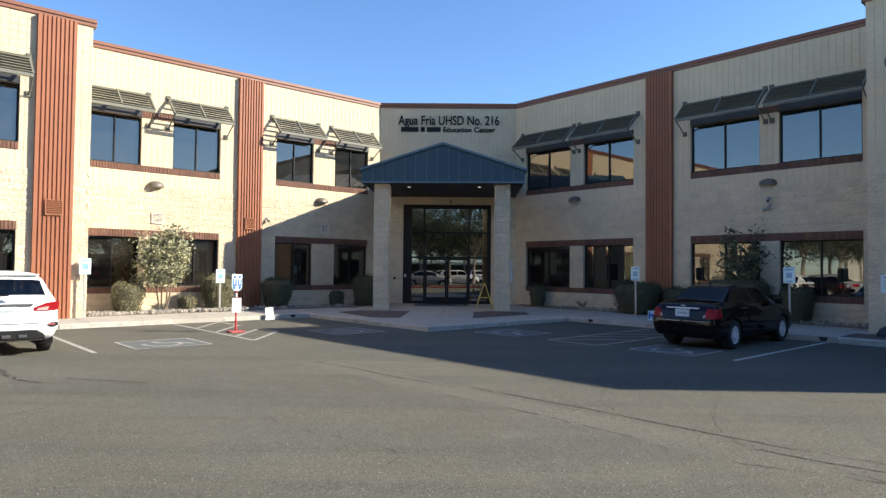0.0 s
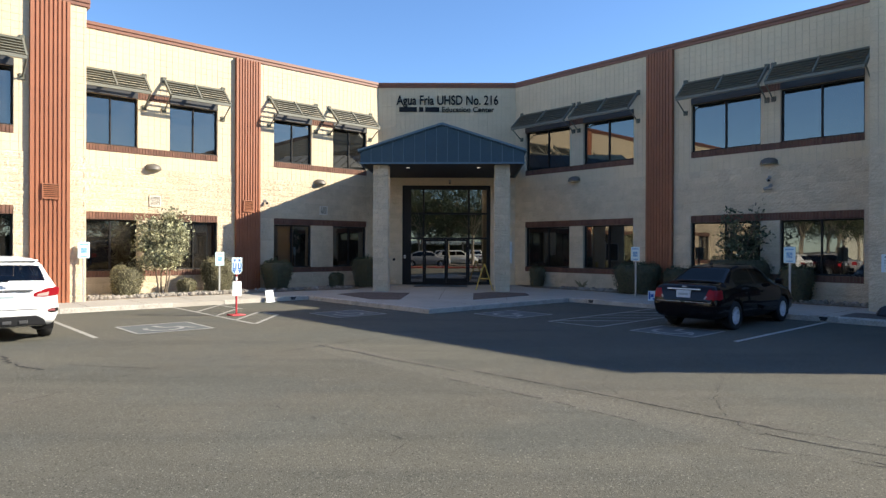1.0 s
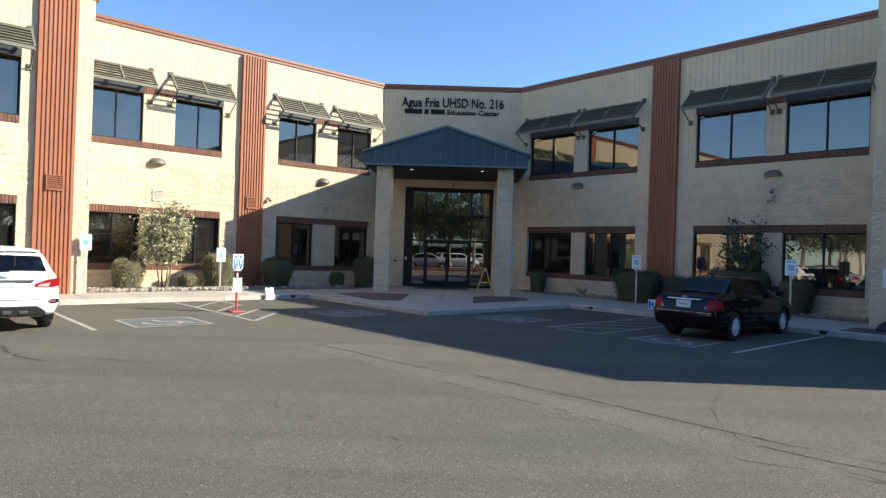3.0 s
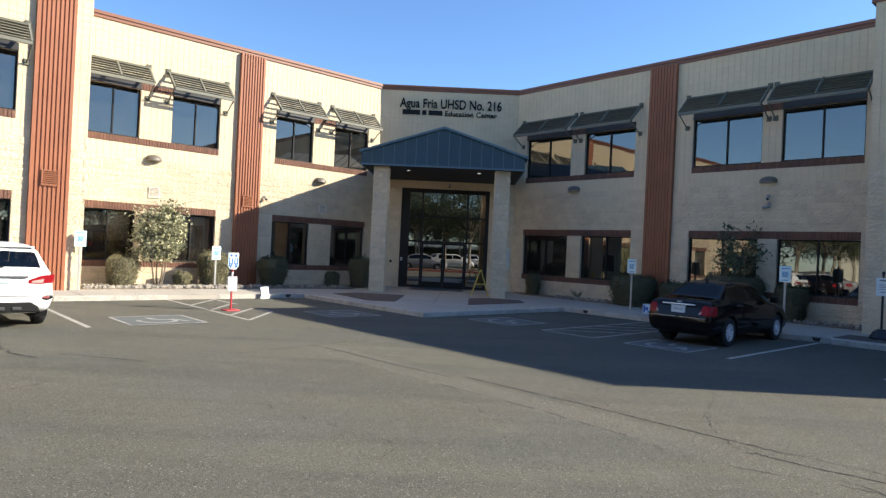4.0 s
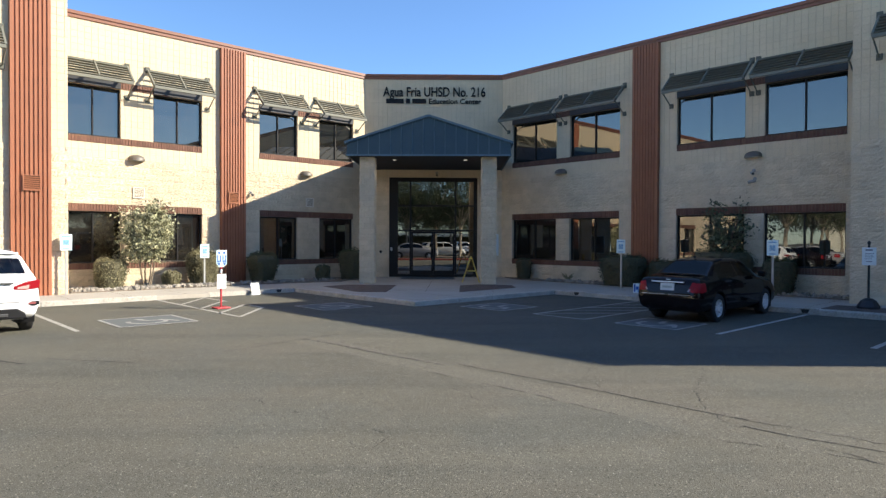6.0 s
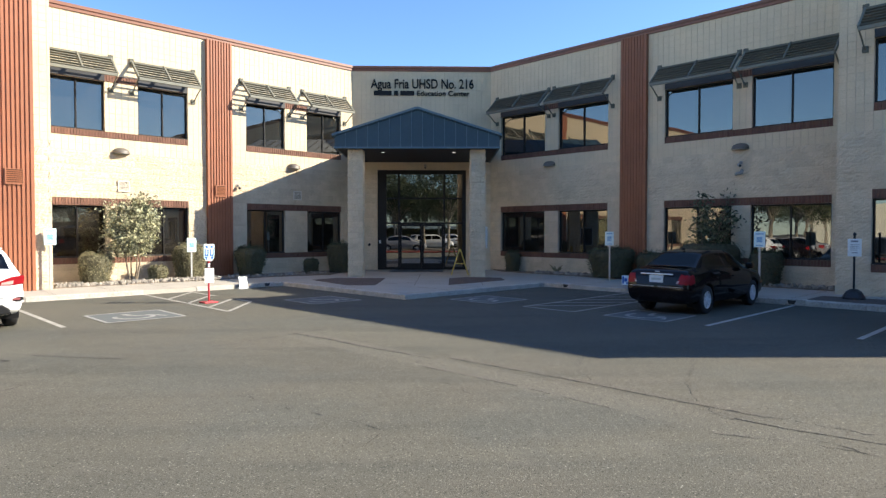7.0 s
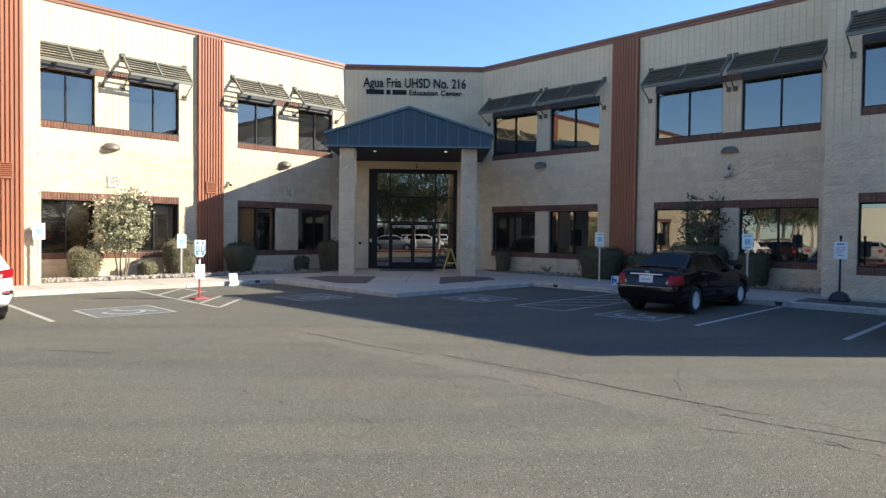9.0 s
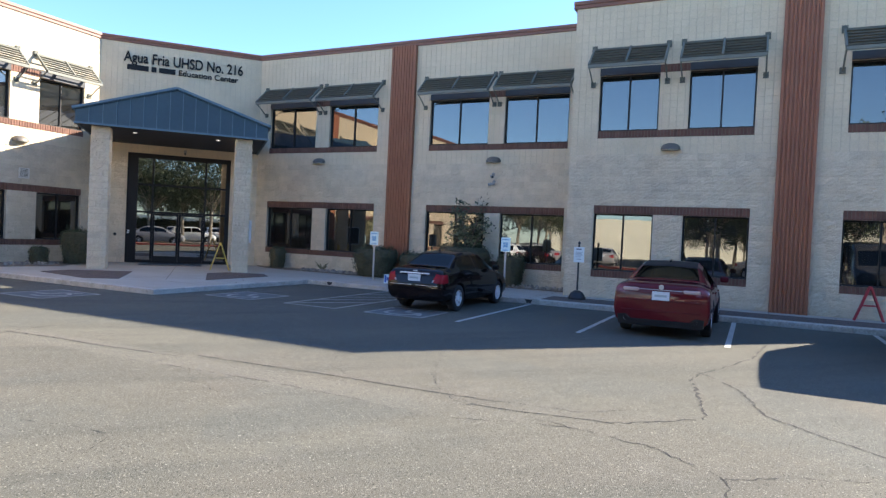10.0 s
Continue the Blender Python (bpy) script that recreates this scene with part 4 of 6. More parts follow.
# pavement joints
for a, b in (((11.0, 15.9), (14.3, 15.9)), ((14.2, 12.9), (14.2, 15.0)), ((13.2, 14.9), (17.3, 19.1)), ((14.9, 13.6), (18.9, 17.6)), ((12.9, 12.9), (12.9, 14.4))):
    bl = Build()
    strip_quad(bl, a, b, 0.012, BASE + 0.004)
    tagged(part("pavement_joint", bl, M_CRACK), "thin dark control joint in the concrete", "joint", "pavement joints", "structure")
for x in [-6 + 1.5 * i for i in range(11)]:
    bl = Build()
    strip_quad(bl, (x, KY + 0.2), (x, 21.05), 0.012, BASE + 0.004)
    tagged(part("pavement_joint", bl, M_CRACK), "thin dark control joint in the concrete", "joint", "pavement joints", "structure")
for y in [-5 + 1.5 * i for i in range(12)]:
    bl = Build()
    strip_quad(bl, (KX + 0.2, y), (19.3 if y < 5 else 20.3, y), 0.012, BASE + 0.004)
    tagged(part("pavement_joint", bl, M_CRACK), "thin dark control joint in the concrete", "joint", "pavement joints", "structure")
# scupper boxes in the kerb
for m in (pose(10.4, KY - 0.035, 0), pose(16.885, 11.9, 0, 0, 0, -90), pose(16.885, 5.35, 0, 0, 0, -90)):
    th = empty("kerb_drain", m, "dark drain opening in a concrete kerb block", "drain", "kerb drains")
    part("block", Build().box(-0.3, 0.3, 0.0, 0.2, 0.0, BASE + 0.03), M_KERB, th, bevel=0.015)
    part("opening", Build().prism([(-0.1, 0.12), (-0.06, 0.03), (0.06, 0.03), (0.1, 0.12)], -0.01, 0.012, Matrix(((1, 0, 0, 0), (0, 0, 1, 0), (0, 1, 0, 0), (0, 0, 0, 1)))), M_BLACK, th)

# ---- signs ----
M_GALV = material("galvanised sign post", (0.42, 0.42, 0.41), 0.5, metal=0.5)
M_SIGNWHITE = material("white sign sheet", (0.72, 0.76, 0.76), 0.4, vary=0.05)
M_SIGNPALE = material("pale cyan sign sheet", (0.60, 0.76, 0.78), 0.4, vary=0.05)
M_BADGE = material("mid blue badge", (0.17, 0.38, 0.56), 0.4, vary=0.08)
M_SIGNBLUE = material("blue sign sheet", (0.03, 0.11, 0.36), 0.4, vary=0.08)
M_SIGNGREY = material("grey printed lines", (0.22, 0.24, 0.26), 0.6)
M_RED = material("red painted steel", (0.45, 0.03, 0.04), 0.45, vary=0.1)
M_YELLOW = material("yellow painted wood", (0.72, 0.52, 0.11), 0.5, vary=0.12)


def parking_sign_at(m, top, w=0.31, h=0.46):
    th = empty("parking_sign", m, "white and blue accessible parking sign on a galvanised post", "sign", "parking signs")
    part("post", Build().box(-0.025, 0.025, 0.012, 0.05, 0, top + 0.02), M_GALV, th)
    panel = part("panel", Build().box(-w / 2, w / 2, 0.0, 0.008, top - h, top), M_SIGNPALE, th, bevel=0.004)
    s = w * 0.25
    zc = top - h * 0.52
    part("badge", Build().box(-s, s, -0.003, 0.0, zc - s, zc + s), M_BADGE, panel, "blue square badge")
    b = Build()
    pts = [(0.055 * math.cos(a), 0.055 * math.sin(a)) for a in [math.radians(140 + 20 * k) for k in range(13)]]
    for p, q in zip(pts, pts[1:]):
        b.bar((p[0], -0.005, zc - 0.015 + p[1]), (q[0], -0.005, zc - 0.015 + q[1]), 0.012, 0.004)
    b.bar((-0.01, -0.005, zc + 0.08), (0, -0.005, zc), 0.018, 0.004).bar((0, -0.005, zc), (0.06, -0.005, zc - 0.01), 0.014, 0.004)
    part("wheel_shape", b, M_SIGNWHITE, panel)
    part("printed_bar", Build().box(-w * 0.36, w * 0.36, -0.003, 0.0, top - 0.085, top - 0.05), M_BADGE, panel)
    part("printed_bar", Build().box(-w * 0.3, w * 0.3, -0.003, 0.0, top - h + 0.03, top - h + 0.06), M_BADGE, panel)
    for z in (top - 0.04, top - h + 0.08):
        part("bolt", Build().tube([(0, -0.008, z), (0, 0, z)], 0.008, 8), M_GALV, panel)
    return th


parking_sign_at(pose(4.77, 20.85, BASE, 0, 0, 0), 1.735)
parking_sign_at(pose(9.06, 21.45, BASE, 0, 0, 0), 1.44)
parking_sign_at(pose(19.14, 11.73, BASE, 0, 0, -90), 1.66, 0.33, 0.46)
parking_sign_at(pose(19.14, 6.92, BASE, 0, 0, -90), 1.66, 0.31, 0.44)

# portable sign stand, red and white
st = empty("sign_stand", pose(7.02, 15.62, 0, 0, 0, 3), "portable red sign stand with blue and white cards", "sign stand")
part("base", Build().box(-0.18, 0.18, -0.16, 0.16, 0.0, 0.035), M_RED, st, bevel=0.01)
part("pole", Build().tube([(0, 0, 0.03), (0, 0, 1.06)], 0.024, 10), M_RED, st)
part("pole_band", Build().tube([(0, 0, 0.88), (0, 0, 0.98)], 0.026, 10), M_SIGNWHITE, st, "white band")
flip = Matrix(((1, 0, 0, 0), (0, 0, 1, 0), (0, 1, 0, 0), (0, 0, 0, 1)))
pnl = part("panel", Build().prism([(-0.14, 1.46), (0.14, 1.46), (0.14, 1.12), (0.07, 1.04), (-0.07, 1.04), (-0.14, 1.12)], -0.035, -0.025, flip), M_SIGNPALE, st, bevel=0.006)
for a, b, c, d in ((-0.095, -0.035, 1.36, 1.42), (0.035, 0.095, 1.36, 1.42), (-0.12, -0.09, 1.16, 1.34), (-0.05, -0.015, 1.16, 1.33), (0.02, 0.05, 1.16, 1.33), (0.09, 0.12, 1.16, 1.34), (-0.09, -0.05, 1.16, 1.20), (0.05, 0.09, 1.16, 1.20)):
    part("printed_bar", Build().box(a, b, -0.038, -0.035, c, d), M_SIGNBLUE, pnl)
for s in (-1, 1):
    part("badge", Build().prism([(s * 0.13, 1.15), (s * 0.03, 1.15), (s * 0.065, 1.06)][::s], -0.038, -0.035, flip), M_SIGNBLUE, pnl, "blue corner")
part("card", Build().box(-0.12, 0.12, -0.04, -0.028, 0.50, 0.86), M_SIGNWHITE, st, "blank white card")

# white board leaning on the kerb
lb = empty("sign_board", pose(9.55, 18.72, 0, -14, 0, 8), "blank white board leaning on the kerb", "board")
part("panel", Build().box(-0.145, 0.145, 0.0, 0.02, 0.0, 0.38), M_SIGNWHITE, lb, bevel=0.006)
part("foot", Build().box(-0.17, 0.17, 0.02, 0.05, 0.0, 0.06), M_WHITE, lb)

# small yard sign at the east kerb
ys = empty("yard_sign", pose(17.66, 10.26, BASE, 0, 0, -58), "small blue and white yard sign on wire legs", "sign")
part("panel", Build().box(-0.11, 0.11, 0.0, 0.008, 0.04, 0.33), M_SIGNWHITE, ys, bevel=0.004)
for x in (-0.09, 0.09):
    part("leg", Build().tube([(x, 0.012, 0.0), (x, 0.012, 0.2)], 0.006, 6), M_GALV, ys)
for a, b, c, d in ((-0.09, -0.04, 0.08, 0.30), (-0.03, 0.05, 0.14, 0.24), (0.02, 0.09, 0.07, 0.12)):
    part("printed_bar", Build().box(a, b, -0.003, 0.0, c, d), M_SIGNBLUE, ys)

# portable post with a cone-shaped rubber base
pp = empty("sign_post", pose(18.25, 4.38, BASE, 0, 0, -72), "white notice on a black post with a rubber base", "sign")
b = Build()
b.grid([[(r * math.cos(2 * math.pi * k / 16), r * math.sin(2 * math.pi * k / 16), z) for k in range(16)] for r, z in ((0.25, 0.0), (0.25, 0.05), (0.17, 0.19), (0.08, 0.25), (0.0, 0.26))], True)
part("rubber_base", b, M_BLACK, pp)
part("post", Build().tube([(0, 0, 0.24), (0, 0, 1.56)], 0.026, 10), M_BLACK, pp)
part("finial", Build().tube([(0, 0, 1.56), (0, 0, 1.60), (0, 0, 1.64)], [0.03, 0.045, 0.015], 10), M_BLACK, pp)
pnl = part("panel", Build().box(-0.145, 0.145, -0.045, -0.032, 1.05, 1.48), M_SIGNWHITE, pp, bevel=0.005)
for z, a, b_, h in ((1.40, -0.08, 0.07, 0.04), (1.33, -0.09, 0.10, 0.012), (1.29, -0.09, 0.08, 0.012), (1.25, -0.09, 0.10, 0.012), (1.20, -0.09, 0.05, 0.012), (1.13, -0.06, 0.06, 0.02)):
    part("printed_bar", Build().box(a, b_, -0.048, -0.045, z, z + h), M_SIGNGREY, pnl)


def trestle(m, mat, label, h=0.84, spread=0.30, length=0.7):
    th = empty("trestle", m, label, "barrier")
    part("top_rail", Build().box(-0.03, 0.03, 0.0, length, h - 0.09, h), mat, th, bevel=0.006)
    for y in (0.05, length - 0.05):
        for s in (-1, 1):
            part("leg", Build().bar((s * 0.02, y, h - 0.03), (s * spread, y, 0.0), 0.075, 0.04), mat, th)
    part("cross_bar", Build().box(-0.15, 0.15, 0.045, 0.065, h * 0.42, h * 0.42 + 0.04), mat, th)


trestle(pose(17.65, 17.29, BASE, 0, 0, -49.4), M_YELLOW, "yellow painted folding trestle standing by the column", 1.0, 0.33, 0.12)
trestle(pose(18.95, -2.72, BASE, 0, 0, -80), M_RED, "red painted folding trestle standing by the wall", 0.86, 0.32, 0.12)


# ---- plants ----
M_LEAF = material("grey-green shrub leaves", (0.23, 0.205, 0.11), 0.8, vary=0.3, scale=4, fine=25, island=0.9)
M_LEAFPALE = material("pale olive tree leaves", (0.37, 0.36, 0.21), 0.65, vary=0.4, scale=4, fine=25, island=0.9)
M_LEAFDARK = material("dark green leaves", (0.05, 0.07, 0.03), 0.7, vary=0.4, scale=3, fine=20, island=0.9)
M_LEAFMID = material("mid green leaves", (0.085, 0.11, 0.055), 0.7, vary=0.4, scale=3, fine=20, island=0.9)
M_TWIG = material("grey-brown bark", (0.22, 0.17, 0.12), 0.9, vary=0.25, scale=12, fine=60, bump=0.5)


def leaves(r, n, place, size, spread=0.5):
    """n leaves, each a folded pointed blade, at places given by place(r)."""
    bl = Build()
    for _ in range(n):
        p = place(r)
        q = Euler((r.uniform(0, 6.28), r.uniform(-spread, spread) * 2, r.uniform(0, 6.28))).to_matrix()
        s = size * r.uniform(0.6, 1.3)
        pts = [q @ Vector(v) * s + p for v in ((-1, 0, 0), (0, -0.42, 0.12), (1, 0, 0), (0, 0.42, 0.12))]
        bl.add(pts, [(0, 1, 2), (0, 2, 3)])
    return bl


def shrub(x, y, w, h, seed, mat, label, z=BASE, foot=0.72, n=2600, leaf=0.026, loose=0.05):
    """A clipped shrub: narrow foot, widest near the flat top, rounded rim."""
    r = random.Random(seed)
    th = empty("shrub", pose(x, y, z), label, "shrub", "shrubs along the wall")
    ph = [r.uniform(0, 6.28) for _ in range(8)]

    def lump(a, u):
        return 1 + 0.05 * math.sin(3 * a + ph[0] + 2 * u) + 0.05 * math.sin(5 * a + ph[2] + 6 * u) + 0.035 * math.sin(9 * a + ph[3]) * math.sin(11 * u + ph[4])

    def rim(u):
        return (foot + (1 - foot) * min(1.0, u / 0.7) ** 0.8) * (1 - 0.30 * max(0.0, (u - 0.72) / 0.28) ** 2.4)

    def place(rr):
        a = rr.uniform(0, 6.28)
        k = rr.uniform(0.86, 1.02)
        if rr.random() < loose:
            k *= rr.uniform(1.02, 1.14)
        if rr.random() < 0.30:
            rad, zz = 0.72 * math.sqrt(rr.random()), k * lump(a, 1.0) * (1 - 0.03 * rr.random())
        else:
            u = rr.random()
            rad, zz = rim(u) * k * lump(a, u), u
        return Vector((w / 2 * rad * math.cos(a), w / 2 * rad * math.sin(a), max(0.04, h * zz)))

    part("crown", leaves(r, n, place, leaf), mat, th)["kind"] = "stuff"
    rows = [[(0.0, 0.0, 0.05)] * 16]
    for i in range(9):
        u = 0.05 + 0.87 * i / 8
        rows.append([(w * 0.45 * rim(u) * lump(a, u) * math.cos(a), w * 0.45 * rim(u) * lump(a, u) * math.sin(a), h * u) for a in [2 * math.pi * k / 16 for k in range(16)]])
    rows.append([(0.0, 0.0, h * 0.95)] * 16)
    # solid core added to stop light; its dark colour stands in for inner shade
    part("inner_mass", Build().grid(rows, True), M_CORESHADE, th)
    for k in range(5):
        a = k * 1.3
        part("stem", Build().tube([(0.05 * math.cos(a), 0.05 * math.sin(a), -0.02), (w * 0.2 * math.cos(a), w * 0.2 * math.sin(a), h * 0.4)], [0.014, 0.007], 5), M_TWIG, th)


# dark colour for the crown cores, in place of shade between leaves
M_CORESHADE = material("dark core for crown shade", (0.10, 0.09, 0.05), 0.9, vary=0.4, scale=20, fine=70, bump=1.0, bump_scale=40)
SH = "rounded dusty green shrub in the gravel bed"
shrub(6.2, 21.85, 0.98, 0.98, 1, M_LEAF, SH, n=5500)
shrub(8.05, 21.75, 0.62, 0.52, 2, M_LEAF, "small dry olive shrub in the gravel bed", n=3000, loose=0.12)
shrub(9.25, 22.15, 1.1, 1.17, 3, M_LEAF, "tall flat-topped dusty green shrub in the gravel bed", n=7500)
shrub(11.5, 22.1, 1.2, 1.1, 4, M_LEAFDARK, "flat-topped clipped dark green shrub in the gravel bed", foot=0.6, n=5000)
shrub(13.9, 21.75, 0.6, 0.6, 5, M_LEAFDARK, "small dark clipped shrub in the gravel bed", foot=0.85, n=1800)
shrub(15.2, 21.7, 1.0, 1.22, 6, M_LEAFDARK, "square-clipped dark green shrub in the gravel bed", foot=0.75, n=3600)
shrub(20.8, 17.3, 0.7, 0.85, 7, M_LEAFDARK, "thin dark shrub in the gravel bed", n=1300, loose=0.3)
shrub(20.6, 12.5, 1.75, 1.08, 8, M_LEAFDARK, "broad dark green shrub in the gravel bed", n=5500, loose=0.1)
shrub(20.75, 11.0, 1.2, 0.95, 9, M_LEAFDARK, "low dark green shrub in the gravel bed", n=3200, loose=0.1)
shrub(20.55, 9.0, 1.95, 1.36, 10, M_LEAFDARK, "broad flat-topped dark green shrub in the gravel bed", foot=0.75, n=6000)
shrub(20.75, 7.3, 1.0, 1.08, 11, M_LEAFDARK, "upright dark green shrub in the gravel bed", n=3200)

# a small agave
ag = empty("agave", pose(20.7, 15.0, BASE + 0.03), "small spiky agave in the gravel bed", "plant")
r = random.Random(5)
for k in range(14):
    a, t = k * 2.4, 0.5 + 0.5 * r.random()
    ln = 0.22 + 0.2 * r.random()
    tip = Vector((math.cos(a) * ln * 0.7, math.sin(a) * ln * 0.7, ln * t))
    part("blade", Build().tube([(0, 0, 0), tip * 0.5 + Vector((0, 0, 0.05)), tip], [0.012, 0.028, 0.003], 5), M_LEAF, ag)


def small_tree(x, y, h, w, seed, mat, label, stems, n, leaf, base=0.35, loose=0.35, spread=0.10):
    """Several slim stems that fork, and a loose crown with gaps."""
    r = random.Random(seed)
    th = empty("tree", pose(x, y, BASE), label, "tree")
    tips = []
    for s in range(stems):
        a = s * 6.28 / stems + r.uniform(-0.4, 0.4)
        foot = Vector((0.08 * math.cos(a), 0.08 * math.sin(a), -0.03))
        knee = Vector((w * 0.13 * math.cos(a), w * 0.13 * math.sin(a), h * base))
        part("trunk", Build().tube([foot, foot.lerp(knee, 0.5) + Vector((r.uniform(-0.03, 0.03), r.uniform(-0.03, 0.03), 0)), knee], [0.032, 0.026, 0.02], 7), M_TWIG, th)
        for f in range(4):
            b = a + r.uniform(-1.4, 1.4)
            tip = Vector((w * 0.40 * math.cos(b) * r.uniform(0.3, 1), w * 0.40 * math.sin(b) * r.uniform(0.3, 1), h * r.uniform(0.55, 0.98)))
            mid = knee.lerp(tip, 0.5) + Vector((0, 0, -0.06))
            part("limb", Build().tube([knee, mid, tip], [0.016, 0.011, 0.004], 5), M_TWIG, th)
            tips += [tip, mid, knee.lerp(tip, 0.75), knee.lerp(tip, 0.3) + Vector((r.uniform(-.2, .2), r.uniform(-.2, .2), 0.1))]
    zc = h * (base + 1) / 2 + 0.05

    def place(rr):
        for _ in range(20):
            if rr.random() > loose:
                c = rr.choice(tips)
                p = c + Vector([rr.gauss(0, w * spread) for _ in range(3)])
            else:
                e, a = math.asin(rr.uniform(-1, 1)), rr.uniform(0, 6.28)
                k = rr.uniform(0.55, 1.0)
                p = Vector((w / 2 * k * math.cos(e) * math.cos(a), w / 2 * k * math.cos(e) * math.sin(a), zc + (h - zc) * k * math.sin(e)))
            if noise.noise(p * 3.2 + Vector((seed * 7.3, 0, 0))) > -0.22:
                return p
        return p

    part("crown", leaves(r, n, place, leaf), mat, th)["kind"] = "stuff"


small_tree(7.27, 21.7, 2.68, 1.65, 21, M_LEAFPALE, "young multi-stemmed tree with pale olive leaves in gravel", 4, 12000, 0.056, 0.30)
small_tree(20.45, 8.85, 2.95, 2.1, 22, M_LEAFMID, "young sparse green-leaved tree beside the wall", 3, 1250, 0.07, 0.40, 0.06, 0.055)

# river rocks along the beds
M_ROCK = material("pale river rock", (0.31, 0.275, 0.23), 0.85, vary=0.25, scale=5, fine=40, island=0.8, bump=0.3)


def rock_bed(name, n, place, seed):
    r = random.Random(seed)
    bl = Build()
    ico = [(0, 0, 1), (0.89, 0, 0.45), (0.28, 0.85, 0.45), (-0.72, 0.53, 0.45), (-0.72, -0.53, 0.45), (0.28, -0.85, 0.45), (0.72, 0.53, -0.45), (-0.28, 0.85, -0.45), (-0.89, 0, -0.45), (-0.28, -0.85, -0.45), (0.72, -0.53, -0.45), (0, 0, -1)]
    tri = [(0, 1, 2), (0, 2, 3), (0, 3, 4), (0, 4, 5), (0, 5, 1), (1, 6, 2), (2, 7, 3), (3, 8, 4), (4, 9, 5), (5, 10, 1), (6, 7, 2), (7, 8, 3), (8, 9, 4), (9, 10, 5), (10, 6, 1), (11, 7, 6), (11, 8, 7), (11, 9, 8), (11, 10, 9), (11, 6, 10)]
    for _ in range(n):
        x, y = place(r)
        s = r.uniform(0.035, 0.10)
        q = Euler((r.uniform(0, 6), r.uniform(0, 6), r.uniform(0, 6))).to_matrix()
        k = Vector((1, r.uniform(0.6, 0.95), r.uniform(0.5, 0.8)))
        pts = [q @ Vector((v[0] * k.x, v[1] * k.y, v[2] * k.z)) * s * r.uniform(0.85, 1.15) for v in ico]
        bl.add([(p.x + x, p.y + y, p.z + BASE + 0.03 + s * 0.3) for p in pts], tri)
    tagged(part(name, bl, M_ROCK, smooth=False), "loose pale river rocks in the planting bed", "rocks", kind="stuff")


rock_bed("river_rocks", 800, lambda r: (r.uniform(5.0, 10.1), 21.3 + abs(r.gauss(0, 0.4))), 31)
rock_bed("river_rocks", 120, lambda r: (r.uniform(10.4, 14.5), 21.4 + abs(r.gauss(0, 0.35))), 32)
rock_bed("river_rocks", 520, lambda r: (20.45 + abs(r.gauss(0, 0.25)), r.uniform(5.4, 15.9)), 33)


# ---- what the glass mirrors: the far side of the lot ----
M_TAN = material("tan stucco wall", (0.80, 0.76, 0.61), 0.9, vary=0.1, scale=0.5)
M_REDKERB = material("red painted kerb", (0.42, 0.07, 0.05), 0.7, vary=0.2, scale=3)
M_BARK = material("pale tree bark", (0.40, 0.34, 0.26), 0.95, vary=0.3, scale=8, fine=40, bump=0.6)


def lot_tree(m, seed, h=8.0, w=7.5):
    r = random.Random(seed)
    th = empty("tree", m, "tall green shade tree on the far side of the lot", "tree", "lot trees")
    part("trunk", Build().tube([(0, 0, -0.05), (0.05, 0.04, h * 0.2), (-0.1, 0.05, h * 0.36), (0, 0, h * 0.7)], [0.17, 0.13, 0.11, 0.05], 9), M_BARK, th)
    tips = []
    for k in range(13):
        a = k * 2.4
        t = Vector((w * 0.38 * math.cos(a) * r.uniform(0.5, 1), w * 0.38 * math.sin(a) * r.uniform(0.5, 1), h * r.uniform(0.48, 0.95)))
        part("limb", Build().tube([(-0.05, 0.03, h * r.uniform(0.26, 0.45)), t * 0.55 + Vector((0, 0, h * 0.2)), t], [0.07, 0.045, 0.015], 6), M_BARK, th)
        tips.append(t)

    def place(rr):
        for _ in range(12):
            c = rr.choice(tips)
            p = c + Vector((rr.gauss(0, w * 0.13), rr.gauss(0, w * 0.13), rr.gauss(0, h * 0.09)))
            if noise.noise(p * 0.9 + Vector((seed, 0, 0))) > 0.0:
                break
        return p

    part("crown", leaves(r, 12000, place, 0.095), M_LEAFLOT, th)["kind"] = "stuff"
    return th


# leaf colour lowered to stand in for the shaded side of the crowns
M_LEAFLOT = material("green tree leaves darkened as on the shaded side", (0.068, 0.085, 0.034), 0.8, vary=0.35, scale=0.6, fine=12, island=0.9)
t0 = lot_tree(pose(-16.0, -20.0, 0.1), 41)
t1 = lot_tree(pose(-20.5, -16.5, 0.1), 42, 8.8, 8.0)
# the first five stand unseen to the south, added to darken window reflections
for x, y, a, k in ((3, -31, 15, 1), (9.5, -30, 100, 0), (15.5, -32, 190, 1), (21, -36, 240, 0), (-3, -32, 300, 0), (-24.5, -12.0, 90, 1), (-12.0, -23.5, 200, 0), (-8.5, -27.0, 20, 1), (-28, -7.0, 40, 0), (-18, -26, 130, 1), (-23, -21, 300, 0),
                   (-16, 17.5, 80, 0), (-20, 19.5, 120, 1), (-26, 20.0, 10, 0), (-27, 1.5, 210, 1), (-30, -3.0, 60, 0), (-34, 21.0, 250, 1), (-18, 3.0, 20, 0), (-22, 3.6, 75, 1), (-20, -1.0, 170, 0), (-14, 19.5, 30, 1)):
    copy_thing((t0, t1)[k], pose(x, y, 0.1, 0, 0, a))
for x, y, a, k in ((-25, 0.6, 30, 0), (-24, 3.2, 140, 1), (-25.5, 5.8, 260, 0)):
    copy_thing((t0, t1)[k], pose(x, y, 0.1, 0, 0, a) @ Matrix.Scale(0.62, 4))
